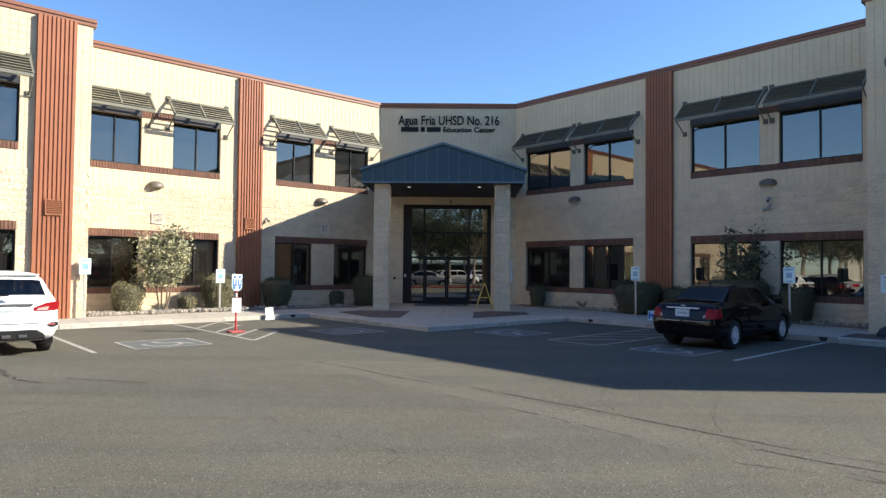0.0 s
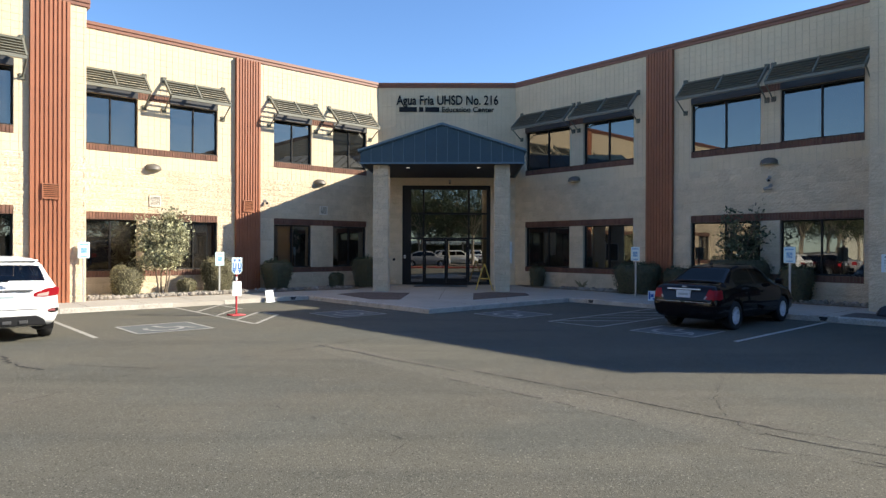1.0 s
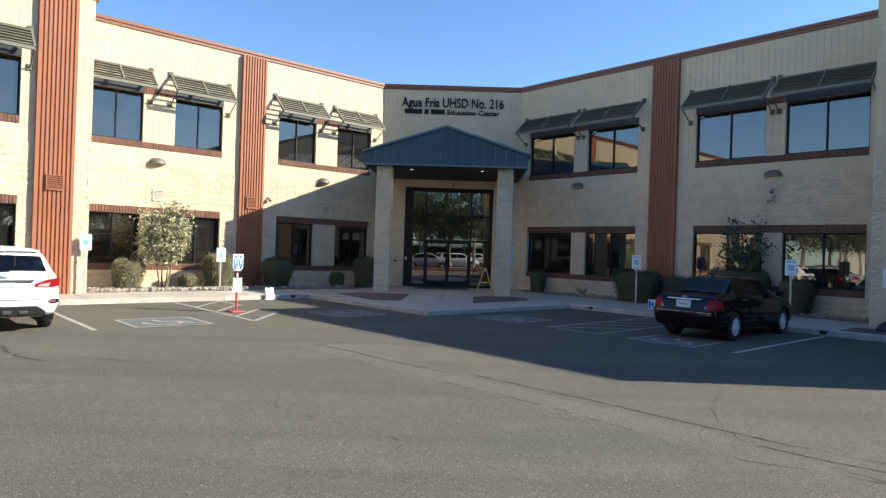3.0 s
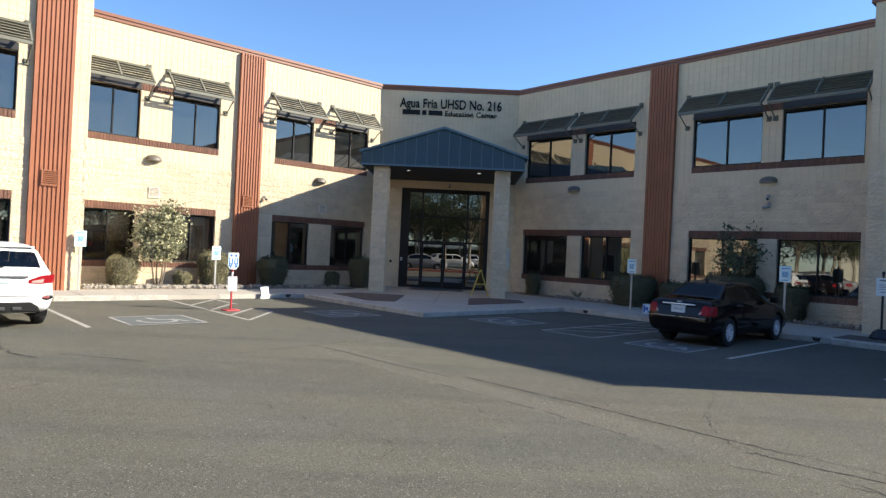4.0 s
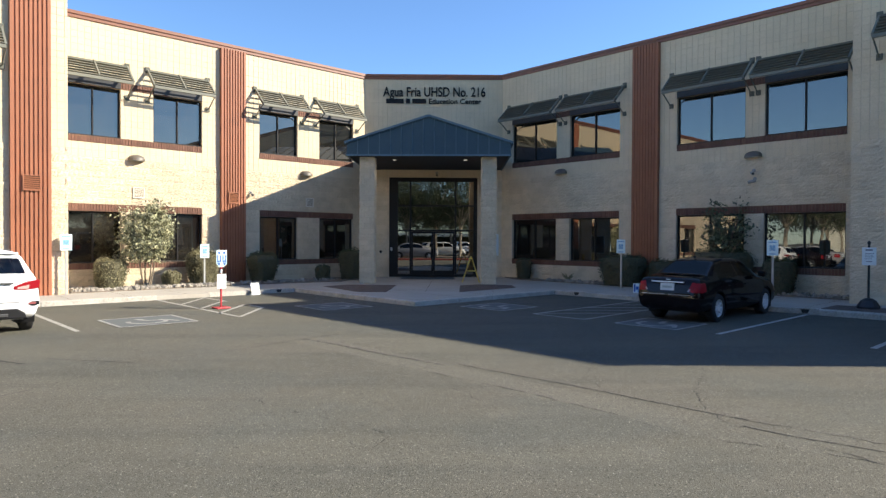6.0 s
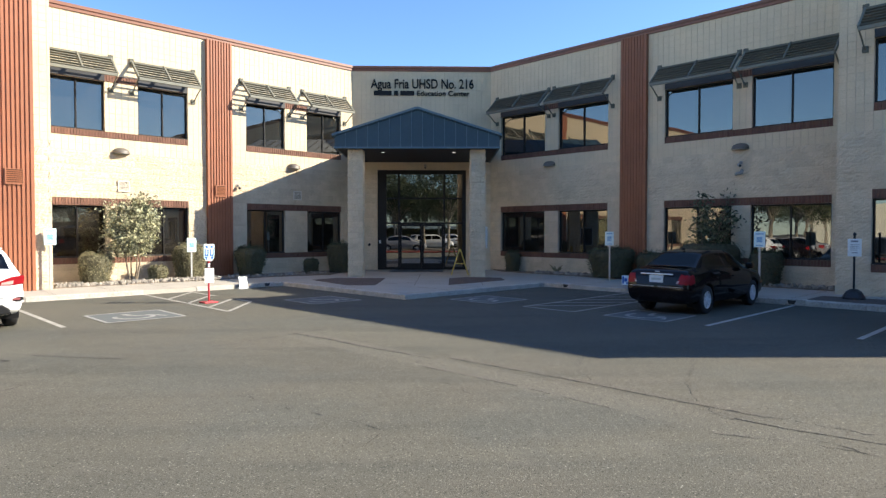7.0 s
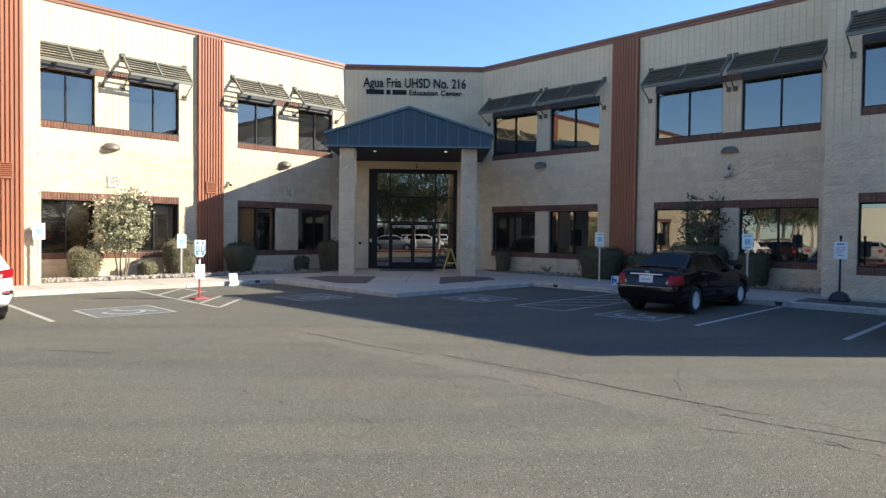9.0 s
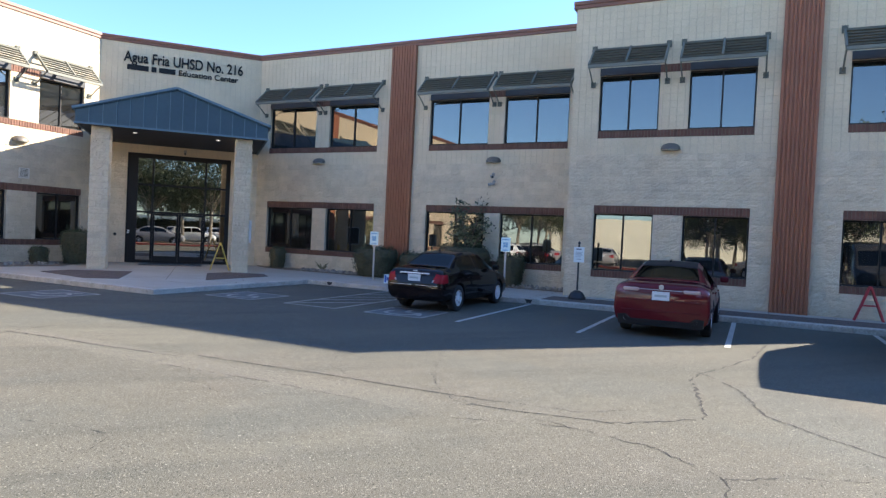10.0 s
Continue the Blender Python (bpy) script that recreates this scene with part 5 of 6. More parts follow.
# raised far bed with red kerb, and a tan wall behind
isle = pose(0.45, 0.45, 0, 0, 0, -45)
tagged(part("kerb", Build().box(-14, 14, -0.16, 0.0, 0.0, 0.15), M_REDKERB, m=isle, bevel=0.02), "red painted fire-lane kerb", "kerb", kind="structure")
tagged(part("ground_island", Build().box(-14, 14, -1.7, -0.16, 0.0, 0.135), M_DIRT, m=isle), "gravel island behind the red kerb", "gravel", kind="structure")
tagged(part("ground_tree_bed", Build().box(-14, 14, -9.2, -6.0, 0.0, 0.135), M_DIRT, m=isle), "gravel tree bed between two rows of stalls", "gravel", kind="structure")
for k, (x, y, a) in enumerate(((-2.4, -7.2, 30), (0.2, -8.0, 140), (2.5, -7.0, 250), (-5.6, -8.2, 200), (-10.0, -7.5, 80))):
    copy_thing((t0, t1)[k % 2], isle @ pose(x, y, 0.12, 0, 0, a))
fk = pose(-14.5, -14.5, 0, 0, 0, -45)
tagged(part("ground_bed_south", Build().box(-26, 26, -22, -0.2, 0.0, 0.13), M_DIRT, m=fk), "gravel bed behind the far kerb", "gravel", kind="structure")
# made-up hedge out of view, hides the bright wall from the west panes
south = empty("hedge", pose(8, -34, 0), "unseen dark green hedge added south to darken the window reflections", "hedge")
sr = random.Random(78)
part("crown", leaves(sr, 5000, lambda q: Vector((q.uniform(-22, 22), q.choice((-0.6, 0.6)) * q.uniform(0.85, 1.1), 0.1 + 2.9 * q.random() ** 0.8)), 0.16), M_LEAFLOT, south)["kind"] = "stuff"
part("inner_mass", Build().box(-22, 22, -0.5, 0.5, 0.0, 2.9), M_CORESHADE, south)
# added hedge, covers the sunlit wall that the entrance glass would mirror
hr = random.Random(77)
hedge = empty("hedge", fk, "dark green hedge added behind the far trees to darken the door reflection", "hedge")
part("crown", leaves(hr, 9000, lambda q: Vector((q.uniform(-26, 26), -11.0 + q.choice((-0.6, 0.6)) * q.uniform(0.85, 1.1), 0.15 + 2.2 * q.random() ** 0.8)), 0.14), M_LEAFLOT, hedge)["kind"] = "stuff"
part("inner_mass", Build().box(-26, 26, -11.55, -10.45, 0.13, 2.2), M_CORESHADE, hedge)
tagged(part("wall_far_south", Build().box(-60, 60, -40, -39.7, 0.0, 3.0), M_TAN, m=fk), "tan stucco boundary wall", "wall", kind="structure")
tagged(part("wall_far_west", Build().box(-46.3, -46, -20, 26, 0.0, 5.0), M_TAN), "tall tan stucco wall of the next building", "wall", kind="structure")


# ---- cars ----
M_TYRE = material("tyre rubber", (0.02, 0.02, 0.021), 0.85, vary=0.2, scale=10)
M_RIM = material("silver wheel", (0.78, 0.78, 0.79), 0.4, metal=0.15, vary=0.08)
M_RIMDARK = material("dull steel", (0.2, 0.2, 0.2), 0.4, metal=0.7)
M_TRIMBLACK = material("black car plastic", (0.012, 0.012, 0.013), 0.6, vary=0.15, spec=0.2)
M_EMBLEM = material("dull silver badge", (0.4, 0.4, 0.41), 0.35, metal=0.6)
M_CHROME = material("chrome", (0.85, 0.86, 0.88), 0.35, metal=0.4, vary=0.03)
M_TAIL = material("red tail lamp lens", (0.30, 0.012, 0.018), 0.2, vary=0.1, spec=0.15)
M_TAILDULL = material("dull pink-red lamp lens", (0.30, 0.09, 0.09), 0.3, vary=0.2, scale=12, spec=0.3)
M_TAILDEEP = material("deep red lamp lens", (0.20, 0.035, 0.04), 0.2, vary=0.2, scale=14, coat=0.3)
M_TAILCLEAR = material("clear lamp lens", (0.5, 0.36, 0.32), 0.3, vary=0.1, coat=0.2)
M_CARGLASS = glass_material("car privacy glass", 0.055, (0.05, 0.055, 0.065))
M_CARGLASSPALE = glass_material("lightly tinted car glass", 0.06, (0.25, 0.25, 0.26))
M_FIN = material("dark grey car plastic", (0.045, 0.045, 0.047), 0.6, vary=0.15)
M_CABIN = material("dark cabin lining", (0.05, 0.048, 0.046), 0.9)
M_ROOFBLACK = material("black gloss car roof", (0.016, 0.012, 0.013), 0.5, vary=0.1, spec=0.2)
M_PLATEMARK = material("pale green-grey plate marks", (0.34, 0.40, 0.42), 0.6)
M_PLATE = material("pale licence plate", (0.62, 0.66, 0.70), 0.5, vary=0.08, scale=30)


def paint(name, c, rough=0.28):
    return material(name, c, 0.5, metal=0.0, vary=0.04, scale=2, coat=0.6, spec=0.0)


# x, underside, half width low, half width middle, its height, half width belt, its height, half width top, height top, crown
SEDAN = [
    (-2.22, .44, .60, .64, .55, .62, .62, .58, .66, .00), (-2.17, .34, .74, .79, .55, .76, .80, .70, .86, .01), (-2.10, .28, .78, .83, .55, .79, .87, .72, .97, .01),
    (-1.95, .24, .80, .85, .56, .80, .91, .70, 1.015, .015), (-1.62, .22, .81, .857, .58, .81, .93, .66, 1.05, .02), (-1.02, .20, .81, .857, .60, .82, .95, .56, 1.35, .03),
    (-.60, .20, .81, .857, .60, .82, .95, .56, 1.41, .03), (0.05, .20, .81, .857, .60, .82, .94, .56, 1.41, .03), (.50, .20, .81, .857, .60, .81, .93, .55, 1.34, .03),
    (1.15, .20, .81, .857, .60, .80, .91, .64, 1.00, .03), (1.75, .21, .80, .85, .58, .78, .82, .60, .88, .03), (2.05, .24, .76, .80, .55, .72, .70, .55, .76, .02),
    (2.17, .30, .62, .68, .50, .60, .58, .45, .64, .01), (2.22, .36, .50, .54, .46, .50, .52, .40, .55, .00),
]
SQUARE_SEDAN = [
    (-2.22, .31, .77, .83, .50, .80, .76, .73, .84, .00), (-2.20, .26, .82, .865, .52, .84, .86, .76, .95, .005), (-2.14, .24, .84, .875, .54, .85, .92, .775, 1.005, .01),
    (-1.95, .22, .84, .88, .57, .85, .95, .75, 1.035, .015), (-1.62, .21, .84, .88, .58, .85, .96, .70, 1.06, .02), (-1.02, .20, .83, .88, .60, .84, .96, .59, 1.34, .03),
    (-.60, .20, .83, .88, .60, .84, .96, .58, 1.42, .03), *SEDAN[7:],
]
SUV = [
    (-2.15, .52, .62, .68, .62, .66, .70, .62, .76, .00), (-2.10, .38, .78, .84, .62, .82, .86, .74, .96, .01), (-2.03, .32, .81, .87, .62, .84, 1.00, .74, 1.10, .01),
    (-1.88, .28, .83, .885, .64, .86, 1.05, .68, 1.34, .02), (-1.68, .25, .83, .885, .64, .86, 1.06, .63, 1.54, .03), (-1.30, .24, .83, .885, .64, .86, 1.06, .62, 1.60, .03),
    (0.0, .24, .83, .885, .64, .85, 1.05, .62, 1.62, .03), (.45, .24, .83, .885, .64, .84, 1.04, .60, 1.55, .03), (1.05, .24, .83, .885, .64, .82, 1.02, .68, 1.12, .03),
    (1.75, .26, .81, .87, .62, .80, .92, .64, .99, .03), (2.0, .28, .78, .82, .60, .74, .80, .58, .86, .02), (2.12, .34, .64, .70, .55, .62, .66, .5, .72, .01), (2.15, .40, .52, .56, .52, .5, .58, .44, .62, .0),
]
VAN = [
    (-2.50, .56, .66, .72, .66, .70, .76, .66, .84, .00), (-2.46, .40, .82, .90, .66, .88, .98, .80, 1.12, .01), (-2.45, .34, .86, .95, .68, .92, 1.20, .88, 1.60, .01),
    (-2.43, .30, .88, .97, .70, .94, 1.26, .87, 2.00, .02), (-2.38, .28, .88, .97, .70, .94, 1.28, .86, 2.14, .03), (-1.50, .26, .88, .97, .70, .94, 1.28, .86, 2.16, .03),
    (0.0, .26, .88, .97, .70, .93, 1.27, .85, 2.15, .03), (.95, .26, .88, .97, .70, .92, 1.26, .82, 2.08, .03), (1.25, .26, .88, .97, .70, .91, 1.25, .78, 1.92, .03), (1.78, .26, .88, .96, .70, .90, 1.22, .80, 1.38, .03),
    (2.25, .28, .84, .92, .66, .86, 1.08, .72, 1.20, .03), (2.44, .34, .78, .84, .60, .78, .92, .62, 1.00, .02), (2.50, .44, .66, .70, .58, .66, .74, .54, .80, .0),
]
# points of a half section: (part of the way between two corners) in order from underside to roof
SEG = (4, 4, 9, 9, 9, 3, 9)


def car_grid(table, sx, sy, sz):
    """Rows of points, one closed half outline a station, smoothed."""
    rows, xs = [], []
    fine = []
    for a, b in zip(table, table[1:]):
        n = max(2, int(math.hypot((b[0] - a[0]), (b[8] - a[8])) / 0.028))
        for k in range(n):
            t = k / n
            fine.append([p + (q - p) * t for p, q in zip(a, b)])
    fine.append(list(table[-1]))
    arr = np.array(fine)
    for _ in range(6):
        arr[1:-1, 1:] = (arr[:-2, 1:] + 2 * arr[1:-1, 1:] + arr[2:, 1:]) / 4
    for x, zb, wl, wm, zm, wb, zbelt, wt, zt, cr in arr:
        corner = [(0, zb), (wl - 0.10, zb), (wl, zb + 0.08), (wm, zm), (wb, zbelt), (wt, zt - 0.015), (wt - 0.10, zt + cr * 0.5), (0, zt + cr)]
        line = []
        for i, (p, q) in enumerate(zip(corner, corner[1:])):
            for k in range(SEG[i]):
                t = k / SEG[i]
                line.append((p[0] + (q[0] - p[0]) * t, p[1] + (q[1] - p[1]) * t))
        line.append(corner[-1])
        line = np.array(line)
        for _ in range(3):
            line[1:-1] = (line[:-2] + 2 * line[1:-1] + line[2:]) / 4
        rows.append([(x * sx, y * sy, z * sz) for y, z in line])
    return rows


def build_car(m, table, col, label, cat, wheels, wheel_r, scale, kind, group=""):
    """wheels: x of the two axles; kind: 'saloon', 'wide saloon' or 'suv'."""
    car = empty("car", m, label, cat, group)
    sx, sy, sz = scale
    half = car_grid(table, sx, sy, sz)
    n = len(half[0])
    belt0, top0, top1 = sum(SEG[:4]), sum(SEG[:5]), sum(SEG[:6])
    hw = max(p[1] for r in half for p in r)
    arch = wheel_r + 0.055
    axles = [a * sx for a in wheels]
    for r in half:                       # draw points near the wheel arch onto its circle
        for j in range(SEG[0], belt0 + 2):
            x, y, z = r[j]
            for a in axles:
                d = math.hypot(x - a, z - wheel_r)
                if abs(d - arch) < 0.028 and d > 0:
                    r[j] = (a + (x - a) * arch / d, y, wheel_r + (z - wheel_r) * arch / d)
    groups = {}
    pts = []
    for r in half:
        pts += [(x, -y, z) for x, y, z in r]
    base = len(pts)
    for r in half:
        pts += list(r)
    if kind == "van":
        rear_win, front_win = (-2.41 * sx, -2.30 * sx), (1.28 * sx, 1.74 * sx)
        sides = [(-2.2 * sx, -1.1 * sx), (-1.0 * sx, .10 * sx), (.20 * sx, 1.25 * sx)]
        tail_z, tail_y = (1.0, 1.3), .70
    elif kind == "suv":
        rear_win, front_win = (-1.985 * sx, -1.755 * sx), (.48 * sx, 1.0 * sx)
        sides = [(-1.62 * sx, -1.15 * sx), (-1.08 * sx, -.18 * sx), (-.10 * sx, .80 * sx)]
        tail_z, tail_y = (.94, 1.06), .40
    else:
        rear_win, front_win = (-1.58 * sx, -1.06 * sx), (.54 * sx, 1.10 * sx)
        sides = [(-1.22 * sx, -.30 * sx), (-.22 * sx, .78 * sx)]
        tail_z, tail_y = ((.70, .90), .50) if kind == "saloon" else ((.845, .96), .40)
    for i in range(len(half) - 1):
        for j in range(n - 1):
            a, b, c, d = half[i][j], half[i][j + 1], half[i + 1][j + 1], half[i + 1][j]
            cx, cy, cz = ((a[k] + b[k] + c[k] + d[k]) / 4 for k in range(3))
            side = j < belt0 + 2 and j >= SEG[0]
            if side and any(math.hypot(cx - w, cz - wheel_r) < arch for w in axles):
                continue
            key = "body"
            if j >= top1 - 1 and rear_win[0] < cx < rear_win[1]:
                key = "rear_window"
            elif j >= top1 - 1 and front_win[0] < cx < front_win[1]:
                key = "windscreen"
            elif belt0 + 1 <= j < top0 - 1 and any(s < cx < e for s, e in sides):
                q = [k for k, (s, e) in enumerate(sides) if s < cx < e][0]
                key = "side_window_" + str(q)
            if cx < table[0][0] * sx + (0.30 if kind != "wide saloon" else 0.22) and tail_z[0] * sz < cz < tail_z[1] * sz and cy > tail_y * sy and (j < top1 or kind == "suv"):
                key = "body" if kind == "suv" else "reverse_lamp" if cy < (tail_y + {"saloon": 0.05, "van": 0.06, "wide saloon": 0.0}[kind]) * sy else "tail_lamp"
            if kind == "wide saloon" and key == "body" and j >= top1 - 1 and -1.5 * sx < cx < 1.1 * sx:
                key = "roof"
            f = [i * n + j, i * n + j + 1, (i + 1) * n + j + 1, (i + 1) * n + j]
            g = groups.setdefault(key, [])
            g.append((f[3], f[2], f[1], f[0], 0))
            g.append((f[0] + base, f[1] + base, f[2] + base, f[3] + base, 1))
    groups["body"].append(tuple([base + k for k in range(n)] + [k for k in range(n - 2, 0, -1)]) + (2,))
    e = (len(half) - 1) * n
    groups["body"].append(tuple([e + k for k in range(n)] + [base + e + k for k in range(n - 2, 0, -1)]) + (2,))

    def piece(name, faces, mat, split=False, lift=0.0):
        for s in ((0, 1) if split else (None,)):
            fs = [f[:-1] for f in faces if s is None or f[-1] == s]
            used = sorted({v for f in fs for v in f})
            idx = {v: k for k, v in enumerate(used)}
            bl = Build()
            bl.v = [pts[v] for v in used]
            bl.f = [tuple(idx[v] for v in f) for f in fs]
            me = bl.mesh(name)
            bmm = bmesh.new()
            bmm.from_mesh(me)
            bmesh.ops.remove_doubles(bmm, verts=bmm.verts, dist=0.0005)
            bmesh.ops.recalc_face_normals(bmm, faces=bmm.faces)
            if lift:
                for v in bmm.verts:
                    v.co += v.normal * lift
            bmm.to_mesh(me)
            bmm.free()
            part(name, me, mat, car, smooth=True)

    for key, faces in groups.items():
        if key == "body":
            piece("body", faces, col)
        elif key.startswith("side_window"):
            piece("side_window", faces, M_CARGLASS, True)
        elif key in ("rear_window", "windscreen"):
            piece(key, faces, M_CARGLASSPALE if kind == "suv" else M_CARGLASS)
        elif key == "roof":
            piece(key, faces, M_ROOFBLACK)
        elif key == "tail_lamp":
            piece(key, faces, M_TAILDEEP if kind == "wide saloon" else M_TAIL, True)
        elif key == "reverse_lamp":
            piece(key, faces, M_TAILCLEAR, True)
    # cabin block that keeps the inside dark, wheel wells
    part("cabin", Build().box(-1.0 * sx, 0.7 * sx, -0.5 * sy, 0.5 * sy, 0.3, 1.02 * sz), M_CABIN, car)
    for a in axles:
        for s in (-1, 1):
            bl = Build()
            y0, y1 = s * (hw - 0.03), s * (hw - 0.32)
            prof = [(a + arch * math.cos(t), wheel_r + arch * math.sin(t)) for t in [math.radians(-25 + 230 * k / 16) for k in range(17)]]
            bl.grid([[(x, y0, z) for x, z in prof], [(x, y1, z) for x, z in prof]])
            bl.add([(x, y1, z) for x, z in prof], [tuple(range(17))])
            part("wheel_well", bl, M_TRIMBLACK, car)
            wheel = new("wheel")
            wheel.parent = car
            wheel.matrix_basis = pose(a, s * (hw - 0.115), wheel_r)
            prof = [(0.62, -0.09), (0.86, -0.10), (0.97, -0.085), (1.0, -0.05), (1.0, 0.05), (0.97, 0.085), (0.86, 0.10), (0.62, 0.09)]
            bl = Build().grid([[(rr * wheel_r * math.cos(t), yy, rr * wheel_r * math.sin(t)) for rr, yy in prof] for t in [2 * math.pi * k / 32 for k in range(33)]])
            part("tyre", bl, M_TYRE, wheel, smooth=True)
            bl = Build()
            o = s * 0.075
            rings = [(0.64, s * 0.085), (0.60, s * 0.085), (0.57, s * 0.05), (0.57, -s * 0.05)]
            bl.grid([[(rr * wheel_r * math.cos(t), yy, rr * wheel_r * math.sin(t)) for rr, yy in rings] for t in [2 * math.pi * k / 32 for k in range(33)]])
            for k in range(9 if kind == "saloon" else 5):
                t = 2 * math.pi * k / (9 if kind == "saloon" else 5)
                w = 0.03 if kind == "saloon" else 0.055
                q = pose(0, 0, 0, 0, math.degrees(t), 0)
                bl.box(0.05, 0.59 * wheel_r, min(o - s * 0.03, o), max(o - s * 0.03, o), -w / 2, w / 2, q)
            bl.tube([(0, o - s * 0.03, 0), (0, o + s * 0.008, 0)], 0.065, 12)
            part("rim", bl, M_RIM, wheel)
            part("brake_disc", Build().tube([(0, -s * 0.02, 0), (0, s * 0.01, 0)], 0.56 * wheel_r, 20), M_TRIMBLACK, wheel)
    # rear fittings
    rear = table[0][0] * sx
    zc = {"saloon": 0.80, "wide saloon": 0.80, "suv": 0.88, "van": 0.95}[kind] * sz
    back = rear + {"suv": 0.03, "wide saloon": 0.008}.get(kind, 0.045)
    plate = part("licence_plate", Build().box(back - 0.03, back + 0.03, -0.155, 0.155, zc - 0.08, zc + 0.08), M_PLATE, car, "pale plate with unreadable marks")
    part("plate_mark", Build().box(back - 0.033, back - 0.03, -0.11, 0.11, zc - 0.022, zc + 0.022), M_PLATEMARK, plate)
    if kind == "saloon":
        part("chrome_strip", Build().box(back - 0.035, back + 0.02, -0.36, 0.36, zc + 0.095, zc + 0.12), M_CHROME, car, "chrome strip", bevel=0.004)
        part("emblem", Build().box(back + 0.01, back + 0.03, -0.05, 0.05, zc + 0.14, zc + 0.17), M_EMBLEM, car, "small chrome emblem")
    elif kind == "wide saloon":
        part("emblem", Build().tube([(back + 0.03, 0, zc + 0.165), (back - 0.005, 0, zc + 0.165)], 0.045, 14), M_EMBLEM, car, "round chrome emblem")
        part("diffuser", Build().prism([(-0.76, 0.22), (0.76, 0.22), (0.78, 0.40), (0.62, 0.42), (0.52, 0.34), (-0.52, 0.34), (-0.62, 0.42), (-0.78, 0.40)], rear - 0.006, rear + 0.2, Matrix(((0, 0, 1, 0), (1, 0, 0, 0), (0, 1, 0, 0), (0, 0, 0, 1)))), M_TRIMBLACK, car, "black lower bumper insert", bevel=0.01)
        for s in (-1, 1):
            part("lamp_strip", Build().box(back - 0.03, back + 0.05, min(s * 0.40, s * 0.69), max(s * 0.40, s * 0.69), zc + 0.07, zc + 0.135), M_TAILCLEAR, car, "pale pink lamp strip", bevel=0.02)
        part("lip_spoiler", Build().box(rear + 0.10, rear + 0.24, -0.62, 0.62, 1.0 * sz, 1.025 * sz), col, car, bevel=0.01)
        for s in (-1, 1):
            part("exhaust_tip", Build().tube([(rear - 0.02, s * 0.62, 0.35), (rear + 0.2, s * 0.62, 0.35)], 0.045, 12, cap=False), M_EMBLEM, car, "grey exhaust tip")
        part("chrome_strip", Build().box(back - 0.02, back + 0.02, -0.45, 0.45, zc + 0.105, zc + 0.118), M_EMBLEM, car, "thin chrome strip", bevel=0.003)
        for z in (0.49, 0.69):
            part("bumper_crease", Build().box(rear - 0.014, rear + 0.06, -0.72, 0.72, z, z + 0.02), col, car, bevel=0.009)
    elif kind == "van":
        for s in (-1, 1):
            part("door_seam", Build().box(rear + 0.03, rear + 0.06, s * 0.006, s * 0.014, 0.75, 1.2), M_TRIMBLACK, car)
    else:
        part("hatch_strip", Build().box(back - 0.03, back + 0.04, -0.41, 0.41, zc + 0.10, zc + 0.13), M_RIMDARK, car, "grey strip across the hatch", bevel=0.006)
        part("emblem", Build().box(rear + 0.03, rear + 0.055, -0.05, 0.05, zc + 0.18, zc + 0.25), M_CHROME, car, "small chrome emblem")
        part("diffuser", Build().prism([(-0.62, 0.30), (0.62, 0.30), (0.58, 0.40), (0.46, 0.48), (-0.46, 0.48), (-0.58, 0.40)], rear - 0.012, rear + 0.2, Matrix(((0, 0, 1, 0), (1, 0, 0, 0), (0, 1, 0, 0), (0, 0, 0, 1)))), M_TRIMBLACK, car, "black lower bumper insert", bevel=0.02)
        part("bumper_crease", Build().box(rear - 0.004, rear + 0.05, -0.50, 0.50, 0.585, 0.60), M_RIMDARK, car)
        for x in (-0.25, 0.0, 0.25):
            part("diffuser_fin", Build().box(rear - 0.03, rear + 0.02, x - 0.07, x + 0.07, 0.34, 0.40), M_FIN, car, bevel=0.01)
        part("wiper", Build().bar((rear + 0.14, -0.05, 1.10), (rear + 0.165, 0.28, 1.08), 0.015, 0.02), M_TRIMBLACK, car)
        part("roof_spoiler", Build().box(rear + 0.38, rear + 0.62, -0.55, 0.55, 1.45, 1.475), col, car, bevel=0.012)
        for s in (-1, 1):
            bezel = part("bezel", Build().prism([(0.48, 0.575), (0.70, 0.52), (0.80, 0.54), (0.80, 0.60), (0.50, 0.60)] if s > 0 else [(-0.50, 0.60), (-0.80, 0.60), (-0.80, 0.54), (-0.70, 0.52), (-0.48, 0.575)], rear + 0.01, rear + 0.14, Matrix(((0, 0, 1, 0), (1, 0, 0, 0), (0, 1, 0, 0), (0, 0, 0, 1)))), M_TRIMBLACK, car, "black lamp surround")
            side = 1 if s > 0 else -1
            lens = [(0.41, 0.81), (0.60, 0.80), (0.81, 0.835), (0.825, 0.985), (0.62, 0.955), (0.42, 0.875)]
            clear = [(0.46, 0.825), (0.64, 0.825), (0.655, 0.895), (0.48, 0.862)]
            across = Matrix(((0, 0, 1, 0), (side, 0, 0, 0), (0, 1, 0, 0), (0, 0, 0, 1)))
            lamp = part("tail_lamp", Build().prism(lens, rear + 0.022, rear + 0.30, across), M_TAIL, car, "long red tail lamp", bevel=0.012)
            part("reverse_lamp", Build().prism(clear, rear + 0.015, rear + 0.05, across), M_TAILCLEAR, lamp, "clear lower strip", bevel=0.004)
            part("reflector", Build().box(rear + 0.0, rear + 0.05, s * 0.69 - 0.06, s * 0.69 + 0.06, 0.545, 0.585), M_TAILDULL, bezel, "low red reflector", bevel=0.006)
